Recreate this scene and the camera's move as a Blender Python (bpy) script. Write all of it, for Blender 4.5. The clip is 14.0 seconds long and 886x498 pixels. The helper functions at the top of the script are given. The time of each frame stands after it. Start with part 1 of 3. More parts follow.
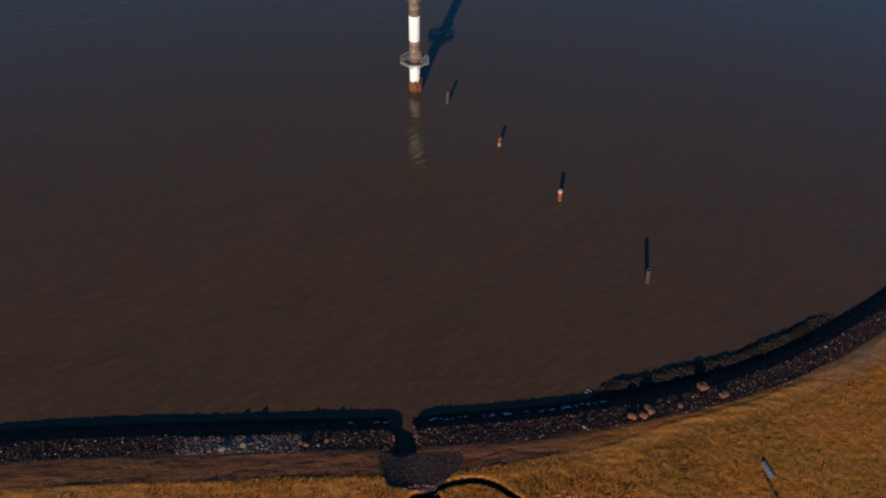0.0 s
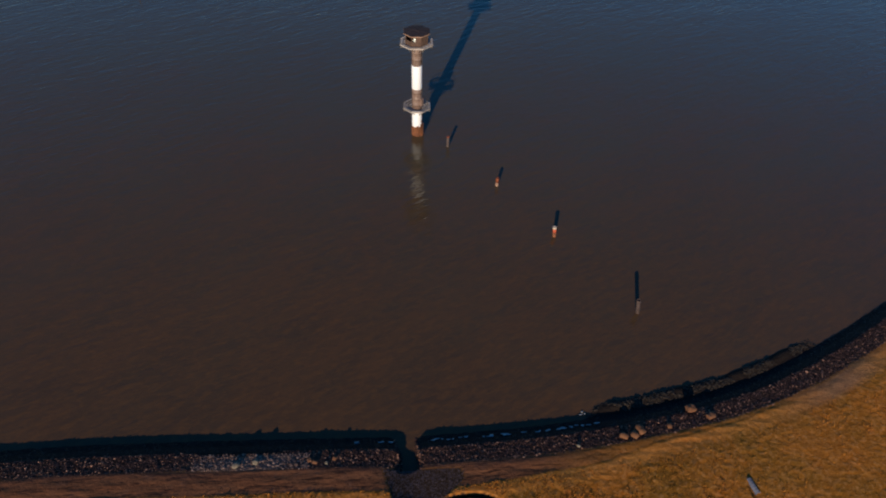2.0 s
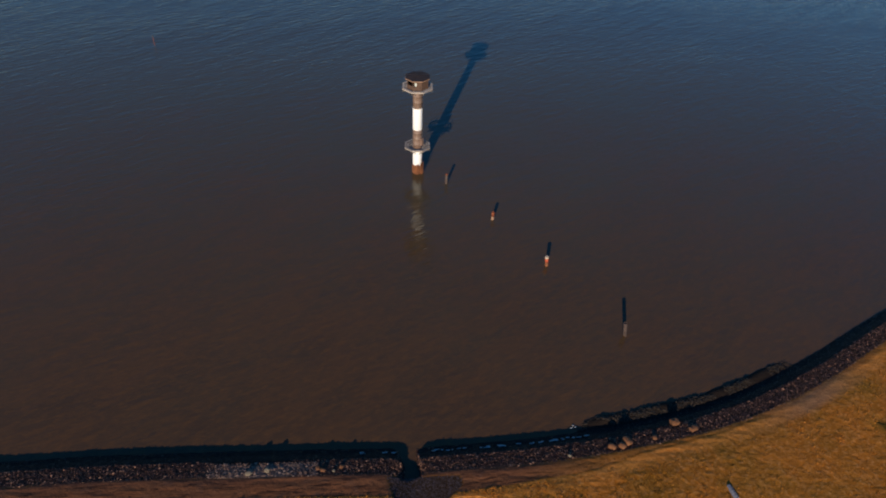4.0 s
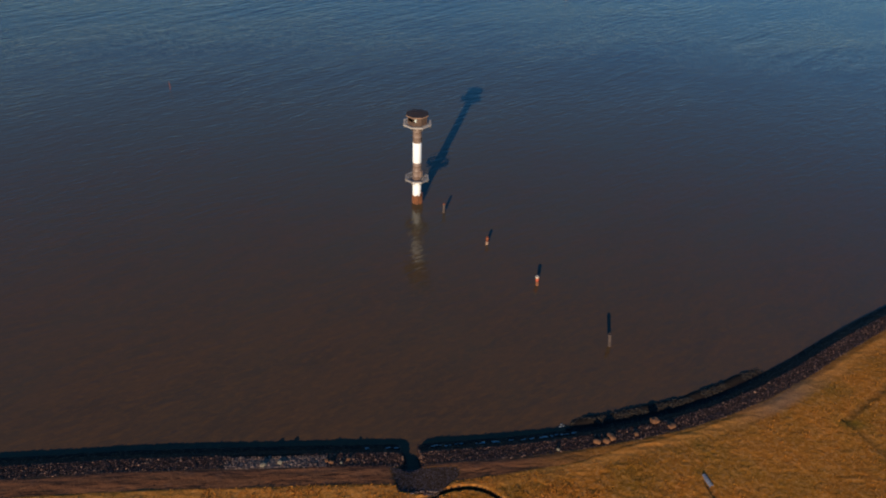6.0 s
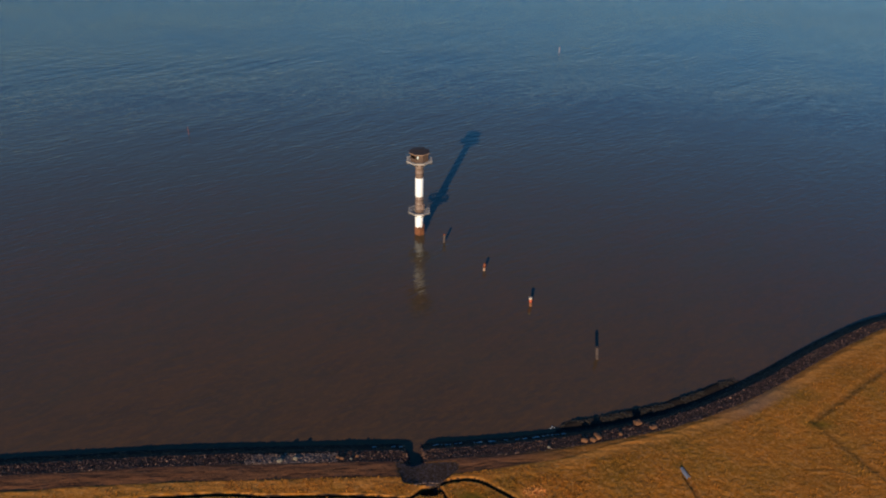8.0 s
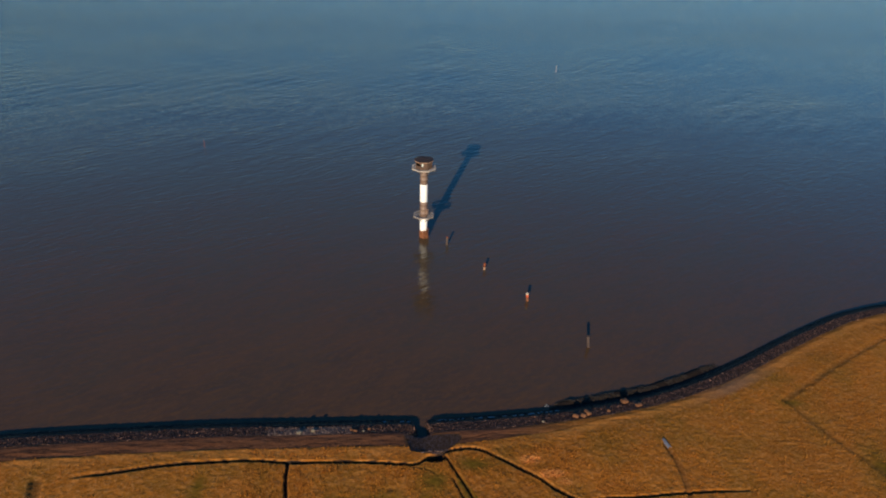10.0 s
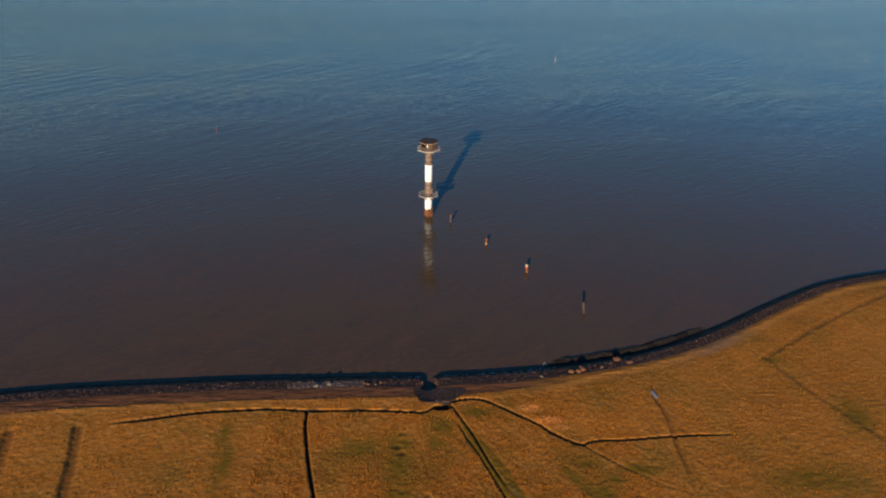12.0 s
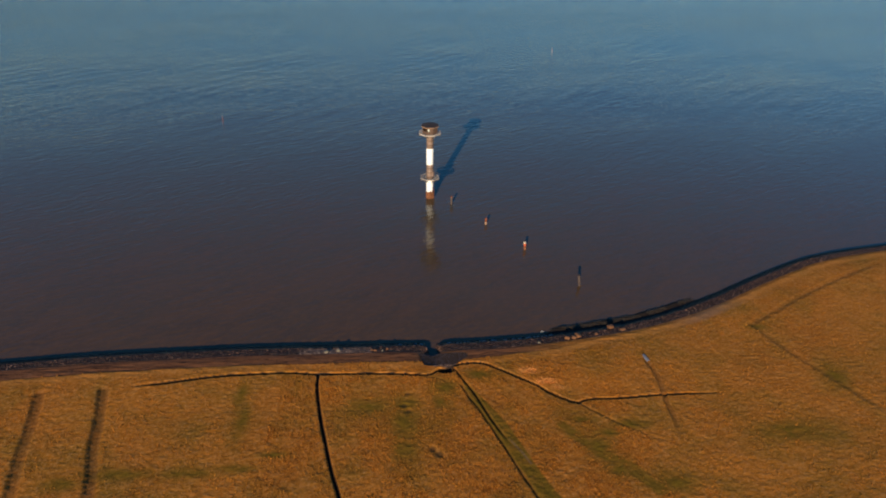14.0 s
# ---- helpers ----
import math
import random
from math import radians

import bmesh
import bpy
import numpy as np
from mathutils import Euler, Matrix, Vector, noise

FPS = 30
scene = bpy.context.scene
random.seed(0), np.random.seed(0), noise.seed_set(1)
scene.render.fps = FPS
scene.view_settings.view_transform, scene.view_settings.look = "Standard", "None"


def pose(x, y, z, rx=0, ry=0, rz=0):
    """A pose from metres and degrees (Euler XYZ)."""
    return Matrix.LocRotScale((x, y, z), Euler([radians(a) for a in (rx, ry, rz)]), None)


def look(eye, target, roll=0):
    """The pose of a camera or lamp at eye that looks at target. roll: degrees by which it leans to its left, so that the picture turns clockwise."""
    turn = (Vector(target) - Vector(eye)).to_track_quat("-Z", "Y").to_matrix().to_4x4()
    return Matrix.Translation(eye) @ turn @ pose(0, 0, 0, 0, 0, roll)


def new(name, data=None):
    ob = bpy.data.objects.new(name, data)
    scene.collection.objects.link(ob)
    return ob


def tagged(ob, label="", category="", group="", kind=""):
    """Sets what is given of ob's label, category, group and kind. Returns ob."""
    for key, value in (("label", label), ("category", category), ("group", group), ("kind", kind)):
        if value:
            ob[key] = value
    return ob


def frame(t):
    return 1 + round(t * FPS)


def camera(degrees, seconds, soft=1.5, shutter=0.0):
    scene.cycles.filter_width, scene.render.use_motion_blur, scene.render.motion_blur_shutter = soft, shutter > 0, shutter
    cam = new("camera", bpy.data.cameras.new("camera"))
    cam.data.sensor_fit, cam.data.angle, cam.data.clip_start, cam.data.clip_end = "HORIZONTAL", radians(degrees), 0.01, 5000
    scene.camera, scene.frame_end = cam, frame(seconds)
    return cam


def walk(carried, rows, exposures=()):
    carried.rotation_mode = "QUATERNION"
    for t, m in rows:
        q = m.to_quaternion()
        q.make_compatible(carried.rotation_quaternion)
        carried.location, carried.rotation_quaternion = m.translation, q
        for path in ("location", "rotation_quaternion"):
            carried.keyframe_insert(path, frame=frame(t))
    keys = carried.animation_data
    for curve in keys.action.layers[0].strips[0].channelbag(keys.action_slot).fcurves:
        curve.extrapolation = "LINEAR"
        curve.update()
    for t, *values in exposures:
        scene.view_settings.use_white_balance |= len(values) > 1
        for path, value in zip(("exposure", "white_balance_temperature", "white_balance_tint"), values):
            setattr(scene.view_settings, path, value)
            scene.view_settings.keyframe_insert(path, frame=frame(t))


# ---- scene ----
cam = camera(65.0, 14.0, soft=1.9)
# seconds, eye, point looked at, roll
PATH = [
    (0, (1.708, -97.638, 63.866), (2.983, -62.916, 27.911), 1.68),
    (0.5, (1.681, -98.873, 64.316), (2.918, -63.531, 28.969), 1.58),
    (1, (1.608, -100.177, 64.842), (2.835, -64.199, 30.141), 1.54),
    (1.5, (1.437, -101.435, 65.439), (2.720, -64.868, 31.362), 1.58),
    (2, (1.232, -102.747, 65.966), (2.610, -65.599, 32.528), 1.71),
    (2.5, (1.109, -104.201, 66.422), (2.548, -66.464, 33.652), 1.82),
    (3, (1.008, -105.685, 67.095), (2.484, -67.446, 34.914), 1.83),
    (5.5, (0.207, -116.407, 69.126), (2.038, -75.486, 40.453), 2.00),
    (6, (0.244, -119.009, 69.485), (2.053, -77.597, 41.525), 1.90),
    (6.5, (0.294, -121.634, 69.840), (2.060, -79.747, 42.593), 1.78),
    (7, (0.401, -124.234, 70.064), (2.088, -81.867, 43.564), 1.55),
    (9.5, (-0.251, -138.236, 72.410), (1.317, -94.146, 48.880), 1.35),
    (10, (-0.492, -140.711, 72.435), (1.059, -96.654, 48.842), 1.33),
    (10.5, (-0.701, -143.245, 72.359), (0.830, -99.204, 48.736), 1.30),
    (11, (-0.944, -145.744, 72.320), (0.573, -101.722, 48.661), 1.25),
    (11.5, (-1.204, -148.128, 72.391), (0.304, -104.142, 48.664), 1.21),
    (12, (-1.481, -150.394, 72.388), (0.021, -106.441, 48.600), 1.17),
    (12.5, (-1.878, -152.499, 72.194), (-0.344, -108.568, 48.368), 1.19),
    (13, (-2.268, -154.466, 71.937), (-0.697, -110.554, 48.077), 1.21),
    (13.5, (-2.425, -156.311, 71.854), (-0.844, -112.433, 47.933), 1.11),
    (14, (-2.178, -157.803, 71.870), (-0.620, -113.955, 47.891), 0.82),
]
walk(cam, [(t, look(eye, target, roll)) for t, eye, target, roll in PATH],
     exposures=[(0, -0.09, 6300, 13), (3, 0.03, 6380, 11), (6.5, 0.14, 6560, 9), (9.5, 0.20, 6650, 8), (14, 0.37, 7000, 7)])

# ---- light: low winter sun from behind the land, clear sky ----
SUN_AZ, SUN_EL = radians(14.4), radians(16.6)      # where the shadows point, from +y towards +x
to_water = Vector((math.sin(SUN_AZ) * math.cos(SUN_EL), math.cos(SUN_AZ) * math.cos(SUN_EL), -math.sin(SUN_EL)))
sun = new("sun", bpy.data.lights.new("sun", "SUN"))
sun.data.energy, sun.data.angle, sun.data.color = 4.6, radians(0.55), (1.0, 0.82, 0.60)
sun.matrix_world = Matrix.Translation((0, 0, 200)) @ to_water.to_track_quat("-Z", "Y").to_matrix().to_4x4()

world = bpy.data.worlds.new("sky")
scene.world = world
world.use_nodes = True
wn = world.node_tree
sky = wn.nodes.new("ShaderNodeTexSky")
sky.sky_type, sky.sun_disc = "NISHITA", False
sky.sun_elevation, sky.sun_rotation = SUN_EL, SUN_AZ + math.pi
sky.air_density, sky.dust_density, sky.ozone_density = 1.0, 0.0, 4.2
wn.nodes["Background"].inputs["Strength"].default_value = 0.102
deep = wn.nodes.new("ShaderNodeHueSaturation")
deep.inputs["Saturation"].default_value, deep.inputs["Hue"].default_value = 1.24, 0.503
wn.links.new(sky.outputs["Color"], deep.inputs["Color"])
wn.links.new(deep.outputs["Color"], wn.nodes["Background"].inputs["Color"])


# ---- materials ----
class Nodes:
    """A small helper for writing node materials."""

    def __init__(self, name):
        self.mat = bpy.data.materials.new(name)
        self.mat.use_nodes = True
        self.tree = self.mat.node_tree
        self.bsdf = self.tree.nodes["Principled BSDF"]
        self.coord = self.tree.nodes.new("ShaderNodeTexCoord").outputs["Object"]

    def link(self, a, b):
        self.tree.links.new(a, b)

    def add(self, kind, **values):
        node = self.tree.nodes.new(kind)
        for key, value in values.items():
            slot = node.inputs[key.replace("_", " ")]
            if isinstance(value, bpy.types.NodeSocket):
                self.link(value, slot)
            else:
                slot.default_value = value
        return node

    def stretched(self, x, y, z, turn=0.0):
        """Coordinates turned by some degrees, then drawn out to x, y and z metres a unit."""
        node = self.add("ShaderNodeMapping", Vector=self.coord)
        node.vector_type = "TEXTURE"
        node.inputs["Scale"].default_value, node.inputs["Rotation"].default_value = (x, y, z), (0, 0, radians(turn))
        return node.outputs["Vector"]

    def noise(self, scale, detail=4.0, rough=0.55, at=None, distort=0.0):
        node = self.add("ShaderNodeTexNoise", Vector=at or self.coord, Scale=scale, Detail=detail, Roughness=rough, Distortion=distort)
        return node.outputs["Fac"]

    def ramp(self, fac, low, high, a=0.0, b=1.0):
        node = self.add("ShaderNodeMapRange", Value=fac)
        for key, value in zip(("From Min", "From Max", "To Min", "To Max"), (low, high, a, b)):
            node.inputs[key].default_value = value
        return node.outputs["Result"]

    def mix(self, fac, a, b, how="MIX"):
        node = self.tree.nodes.new("ShaderNodeMix")
        node.data_type, node.blend_type = "RGBA", how
        for slot, value in zip((node.inputs[0], node.inputs[6], node.inputs[7]), (fac, a, b)):
            if isinstance(value, bpy.types.NodeSocket):
                self.link(value, slot)
            else:
                slot.default_value = value if isinstance(value, float) else (*value, 1.0)
        return node.outputs[2]

    def math(self, how, a, b=0.0):
        node = self.tree.nodes.new("ShaderNodeMath")
        node.operation = how
        for slot, value in zip(node.inputs, (a, b)):
            if isinstance(value, bpy.types.NodeSocket):
                self.link(value, slot)
            else:
                slot.default_value = value
        return node.outputs[0]

    def attr(self, name):
        node = self.tree.nodes.new("ShaderNodeAttribute")
        node.attribute_name = name
        return node.outputs["Fac"]

    def island(self):
        return self.tree.nodes.new("ShaderNodeNewGeometry").outputs["Random Per Island"]

    def own(self):
        return self.tree.nodes.new("ShaderNodeObjectInfo").outputs["Random"]

    def bump(self, height, strength, distance, normal=None):
        node = self.add("ShaderNodeBump", Height=height, Strength=strength, Distance=distance)
        if normal:
            self.link(normal, node.inputs["Normal"])
        return node.outputs["Normal"]

    def done(self, color, rough=0.8, normal=None, metal=0.0, specular=0.5):
        for key, value in (("Base Color", color), ("Roughness", rough), ("Metallic", metal), ("Specular IOR Level", specular)):
            slot = self.bsdf.inputs[key]
            if isinstance(value, bpy.types.NodeSocket):
                self.link(value, slot)
            else:
                slot.default_value = (*value, 1.0) if isinstance(value, tuple) else value
        if normal:
            self.link(normal, self.bsdf.inputs["Normal"])
        return self.mat


def water_material():
    n = Nodes("silty_water")
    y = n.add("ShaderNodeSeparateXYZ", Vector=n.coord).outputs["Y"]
    near_shore = n.ramp(n.math("ADD", y, n.ramp(n.noise(0.05, 4, 0.6), 0, 1, -30, 30)), -62, 38, 1.0, 0.0)
    # greyer open water, darker far water: sky reflection evened out in the colour
    silt_and_sky = n.mix(near_shore, (0.072, 0.062, 0.037), (0.070, 0.0402, 0.0208))
    silt_and_sky = n.mix(n.ramp(y, 45, 180), silt_and_sky, (0.022, 0.022, 0.018))
    clouds = n.noise(1.0, 6, 0.66, n.stretched(14, 5, 9, 42), 0.9)
    silt_and_sky = n.mix(n.math("MULTIPLY", n.ramp(clouds, 0.40, 0.62, 0.0, 0.55), n.ramp(near_shore, 0.1, 0.9, 0.12, 0.9)), silt_and_sky, (0.106, 0.052, 0.0215))
    # orange flecks near the shore: sun on small ripples, put into the colour
    lit_ripples = n.noise(1.0, 4, 0.7, n.stretched(1.5, 0.75, 1, 28), 0.6)
    silt_and_sky = n.mix(n.math("MULTIPLY", n.ramp(lit_ripples, 0.46, 0.62, 0.0, 0.55), near_shore), silt_and_sky, (0.118, 0.057, 0.0215))
    # wind: calm under the shore, fresher in the open, with long gusts
    breeze = n.ramp(n.noise(1.0, 3, 0.6, n.stretched(75, 34, 30, 22)), 0.36, 0.66, 0.72, 1.22)
    breeze = n.math("MULTIPLY", breeze, n.ramp(y, -25, 110, 0.52, 1.12))
    swell = n.noise(1.0, 2, 0.5, n.stretched(10.0, 2.4, 3, 32), 0.35)
    chop = n.noise(1.0, 3, 0.6, n.stretched(3.6, 1.2, 1, 34), 0.25)
    fine = n.noise(1.0, 3, 0.62, n.stretched(0.95, 0.34, 0.3, -14), 0.5)
    train = n.add("ShaderNodeTexWave", Vector=n.stretched(1, 1, 1, 40), Scale=0.105, Distortion=9.0, Detail=2.5, Detail_Scale=0.55, Detail_Roughness=0.55)
    train.bands_direction = "Y"
    gusts = n.ramp(n.noise(1.0, 3, 0.6, n.stretched(45, 24, 30, 30)), 0.42, 0.64, 0.12, 1.0)
    gusts = n.math("MULTIPLY", gusts, n.math("ADD", n.ramp(y, 10, 110, 0.05, 0.8), n.ramp(y, 80, 320, 0.0, 0.4)))
    a = n.bump(n.math("MULTIPLY", train.outputs["Fac"], gusts), 1.0, 0.04)
    roll = n.add("ShaderNodeTexWave", Vector=n.stretched(1, 1, 1, 50), Scale=0.042, Distortion=7.0, Detail=2.0, Detail_Scale=0.4, Detail_Roughness=0.5)
    roll.bands_direction = "Y"
    fetch = n.math("MULTIPLY", n.ramp(n.noise(1.0, 3, 0.55, n.stretched(95, 50, 30, 40)), 0.40, 0.62, 0.15, 1.0), n.math("MULTIPLY", n.ramp(y, 5, 70, 0.0, 1.0), n.ramp(y, 160, 330, 1.0, 0.2)))
    a = n.bump(n.math("MULTIPLY", roll.outputs["Fac"], fetch), 1.0, 0.045, a)
    a = n.bump(n.math("MULTIPLY", swell, n.math("MULTIPLY", breeze, n.ramp(y, -30, 90, 0.6, 1.0))), 1.0, 0.07, a)
    b = n.bump(n.math("MULTIPLY", chop, n.math("ADD", breeze, 0.15)), 1.0, 0.13, a)
    c = n.bump(n.math("MULTIPLY", fine, n.math("MULTIPLY", breeze, n.ramp(y, -20, 80, 0.35, 1.0))), 1.0, 0.036, b)
    n.bsdf.inputs["IOR"].default_value = 1.37
    return n.done(silt_and_sky, n.ramp(y, -10, 240, 0.04, 0.22), c)


def ground_material():
    """Salt-marsh turf with drift line, mud and stone slope, by what covers the ground at each place; ditch and
    shore-foot shade is in the colours.
    """
    n = Nodes("salt_marsh")
    big, mid, small = n.noise(0.07, 5, 0.6), n.noise(0.55, 5, 0.65), n.noise(2.7, 5, 0.75)
    turf = n.mix(n.ramp(big, 0.33, 0.67), (0.315, 0.101, 0.011), (0.41, 0.139, 0.016))
    turf = n.mix(n.ramp(mid, 0.40, 0.72, 0, 0.75), turf, (0.45, 0.170, 0.029))
    turf = n.mix(n.ramp(n.noise(0.13, 5, 0.65), 0.44, 0.70, 0, 0.75), turf, (0.175, 0.098, 0.012))
    turf = n.mix(n.ramp(small, 0.36, 0.56, 0.40, 0.0), turf, (0.17, 0.068, 0.012))
    tuft = n.noise(1.0, 3, 0.6, n.stretched(0.50, 0.40, 1, 12), 0.4)
    # highlights of lit tussocks, mixed into the turf colour
    turf = n.mix(n.ramp(small, 0.52, 0.70, 0.0, 0.60), turf, (0.54, 0.275, 0.105))
    turf = n.mix(n.ramp(tuft, 0.50, 0.68, 0.0, 0.32), turf, (0.50, 0.240, 0.085))
    green = n.math("MULTIPLY", n.attr("green"), n.ramp(mid, 0.3, 0.55, 0.55, 1.0))
    turf = n.mix(green, turf, (0.142, 0.083, 0.009))
    turf = n.mix(n.math("MULTIPLY", n.attr("straw"), n.ramp(n.noise(1.1, 5, 0.7), 0.40, 0.58, 0.6, 1.0)), turf, (0.74, 0.29, 0.07))
    streak = n.noise(1.0, 5, 0.65, n.stretched(6.0, 0.5, 1, 2.0))
    drift = n.mix(n.ramp(streak, 0.34, 0.66), (0.125, 0.049, 0.024), (0.225, 0.090, 0.040))
    drift = n.mix(n.ramp(mid, 0.55, 0.75, 0, 0.6), drift, (0.17, 0.090, 0.062))
    cracks = n.noise(1.0, 4, 0.6, n.stretched(2.6, 0.30, 1, 3.0), 0.8)
    drift = n.mix(n.ramp(cracks, 0.54, 0.61, 0, 0.9), drift, (0.045, 0.020, 0.013))
    # drift turns darker and mauve towards the stones
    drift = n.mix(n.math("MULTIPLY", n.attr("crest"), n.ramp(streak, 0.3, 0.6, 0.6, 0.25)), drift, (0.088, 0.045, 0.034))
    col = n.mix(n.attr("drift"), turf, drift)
    # mud tone, which also carries the painted shade of the ditch walls
    mud_and_shade = n.mix(small, (0.012, 0.009, 0.008), (0.036, 0.025, 0.018))
    col = n.mix(n.attr("mud_and_shade"), col, mud_and_shade)
    col = n.mix(n.attr("pale"), col, n.mix(mid, (0.12, 0.082, 0.065), (0.23, 0.165, 0.13)))
    # soaked shore foot, with the steep slope's shade put into its colour
    wet_and_shade = n.attr("wet_and_shade")
    col = n.mix(wet_and_shade, col, n.mix(small, (0.010, 0.006, 0.006), (0.020, 0.013, 0.012)))
    rough = n.ramp(wet_and_shade, 0.0, 1.0, 0.92, 0.65)
    a = n.bump(mid, 0.6, 0.08)
    b = n.bump(small, 0.8, 0.07, n.bump(tuft, 0.8, 0.10, a))
    return n.done(col, rough, b, specular=0.07)


def stone_material(name, dark, light, wetness=0.6, rare=2.6):
    n = Nodes(name)
    tone = n.mix(n.math("POWER", n.island(), rare), dark, light)
    tone = n.mix(n.ramp(n.noise(9, 5, 0.65), 0.4, 0.7, 0, 0.7), tone, tuple(0.45 * v for v in dark))
    b = n.bump(n.noise(14, 4, 0.65), 0.7, 0.03)
    return n.done(tone, wetness, b, specular=0.15)


def boulder_material(name, dark, light):
    n = Nodes(name)
    tone = n.mix(n.ramp(n.noise(2.4, 5, 0.65), 0.3, 0.7), dark, light)
    tone = n.mix(n.ramp(n.noise(11, 4, 0.7), 0.55, 0.75, 0, 0.6), tone, (0.08, 0.06, 0.045))
    return n.done(tone, 0.85, n.bump(n.noise(7, 5, 0.65), 0.8, 0.06))


def grass_material(name, low, high):
    n = Nodes(name)
    tone = n.mix(n.island(), low, high)
    tone = n.mix(n.ramp(n.noise(0.13, 5, 0.65), 0.44, 0.70, 0, 0.7), tone, (0.18, 0.10, 0.013))
    return n.done(tone, 0.9, specular=0.2)


def paint_material(name, base, stain, rust=(0.20, 0.075, 0.03), amount=0.5):
    """Old paint: runs of dirt, and rust that comes through in patches."""
    n = Nodes(name)
    runs = n.noise(1.0, 5, 0.65, n.stretched(0.2, 0.2, 2.0))
    tone = n.mix(n.ramp(runs, 0.48, 0.78, 0, 0.8), base, stain)
    spots = n.noise(1.7, 6, 0.7)
    tone = n.mix(n.ramp(spots, 0.66 - 0.12 * amount, 0.70, 0, amount), tone, rust)
    return n.done(tone, 0.62, n.bump(n.noise(5, 5, 0.7), 0.5, 0.02))


def rust_material(name, a, b, c):
    n = Nodes(name)
    tone = n.mix(n.ramp(n.noise(1.6, 6, 0.68), 0.32, 0.68), a, b)
    tone = n.mix(n.ramp(n.noise(1.0, 5, 0.7, n.stretched(0.16, 0.16, 0.5)), 0.45, 0.7, 0, 0.85), tone, c)
    return n.done(tone, 0.85, n.bump(n.noise(7, 5, 0.7), 0.7, 0.03))


def timber_material(name, a, b):
    n = Nodes(name)
    tone = n.mix(n.ramp(n.noise(2.5, 5, 0.65), 0.3, 0.7), a, b)
    tone = n.mix(n.ramp(n.own(), 0.0, 1.0, 0.0, 0.75), tone, tuple(0.40 * v for v in a))
    return n.done(tone, 0.85, n.bump(n.noise(12, 4, 0.6), 0.5, 0.01))


def glass_material():
    n = Nodes("lamp_glass")
    n.bsdf.inputs["Transmission Weight"].default_value = 0.3
    return n.done((0.82, 0.88, 0.84), 0.12)


WATER, GROUND, GRASS = water_material(), ground_material(), grass_material("dry_grass", (0.29, 0.093, 0.010), (0.52, 0.195, 0.028))
PALE_GRASS = grass_material("bleached_grass", (0.72, 0.25, 0.06), (0.90, 0.42, 0.13))
STONE = stone_material("revetment_stone", (0.046, 0.023, 0.018), (0.55, 0.28, 0.17), 0.5, 8.0)
WEED_STONE = stone_material("weedy_stone", (0.026, 0.020, 0.016), (0.062, 0.046, 0.033), 0.6)
# blacker than soaked stone: the slope's shade is in this colour
WET_SHADED_STONE = stone_material("wet_shaded_stone", (0.010, 0.006, 0.006), (0.024, 0.015, 0.013), 0.4)
COBBLE = stone_material("dark_cobble", (0.060, 0.041, 0.041), (0.12, 0.082, 0.080), 0.75)
OCHRE = boulder_material("ochre_boulder", (0.11, 0.042, 0.016), (0.19, 0.078, 0.030))
BLEACHED = stone_material("bleached_rubble", (0.165, 0.098, 0.075), (0.43, 0.28, 0.21), 0.8, 3.5)
PALE = boulder_material("pale_boulder", (0.13, 0.10, 0.07), (0.23, 0.185, 0.13))
WHITE = paint_material("white_paint", (0.90, 0.89, 0.88), (0.84, 0.82, 0.79), amount=0.08)
BROWN = paint_material("weathered_red_paint", (0.190, 0.122, 0.094), (0.34, 0.262, 0.212), (0.085, 0.042, 0.028), 0.8)
RUST = rust_material("orange_rust", (0.17, 0.058, 0.022), (0.30, 0.108, 0.042), (0.04, 0.018, 0.011))
CABIN = rust_material("rusted_cabin_steel", (0.080, 0.045, 0.031), (0.135, 0.078, 0.053), (0.030, 0.017, 0.013))
ROOF = rust_material("dark_roof_felt", (0.020, 0.012, 0.013), (0.040, 0.023, 0.021), (0.012, 0.009, 0.010))
EDGE = rust_material("fascia_rust", (0.30, 0.17, 0.11), (0.42, 0.26, 0.17), (0.14, 0.075, 0.045))
BOARD = timber_material("bleached_board", (0.36, 0.31, 0.275), (0.54, 0.47, 0.42))
BEAM = timber_material("grey_beam", (0.14, 0.12, 0.105), (0.24, 0.21, 0.18))
IRON = rust_material("dark_iron", (0.06, 0.048, 0.042), (0.11, 0.08, 0.062), (0.04, 0.03, 0.028))
GREY_PILE = rust_material("grey_pile", (0.068, 0.046, 0.039), (0.105, 0.073, 0.061), (0.04, 0.026, 0.021))
PINK_PILE = rust_material("faded_pile", (0.052, 0.033, 0.028), (0.08, 0.053, 0.045), (0.03, 0.018, 0.015))
RED_PILE = rust_material("red_pile", (0.19, 0.042, 0.014), (0.26, 0.075, 0.026), (0.10, 0.027, 0.014))
RED_CAP = rust_material("red_band", (0.45, 0.075, 0.03), (0.52, 0.11, 0.045), (0.25, 0.05, 0.03))
CREAM = paint_material("faded_cream_paint", (0.50, 0.40, 0.30), (0.40, 0.28, 0.2), amount=0.3)
GLASS = glass_material()
ICE = boulder_material("shore_ice", (0.28, 0.28, 0.28), (0.46, 0.46, 0.46))
ZINC = rust_material("galvanised_steel", (0.085, 0.095, 0.135), (0.12, 0.13, 0.18), (0.06, 0.06, 0.075))


# ---- building helpers ----
def mesh_object(name, bm, material, parent=None, label=""):
    me = bpy.data.meshes.new(name)
    bm.to_mesh(me)
    bm.free()
    me.materials.append(material)
    ob = new(name, me)
    if parent:
        ob.parent = parent
    if label:
        ob["label"] = label
    return ob


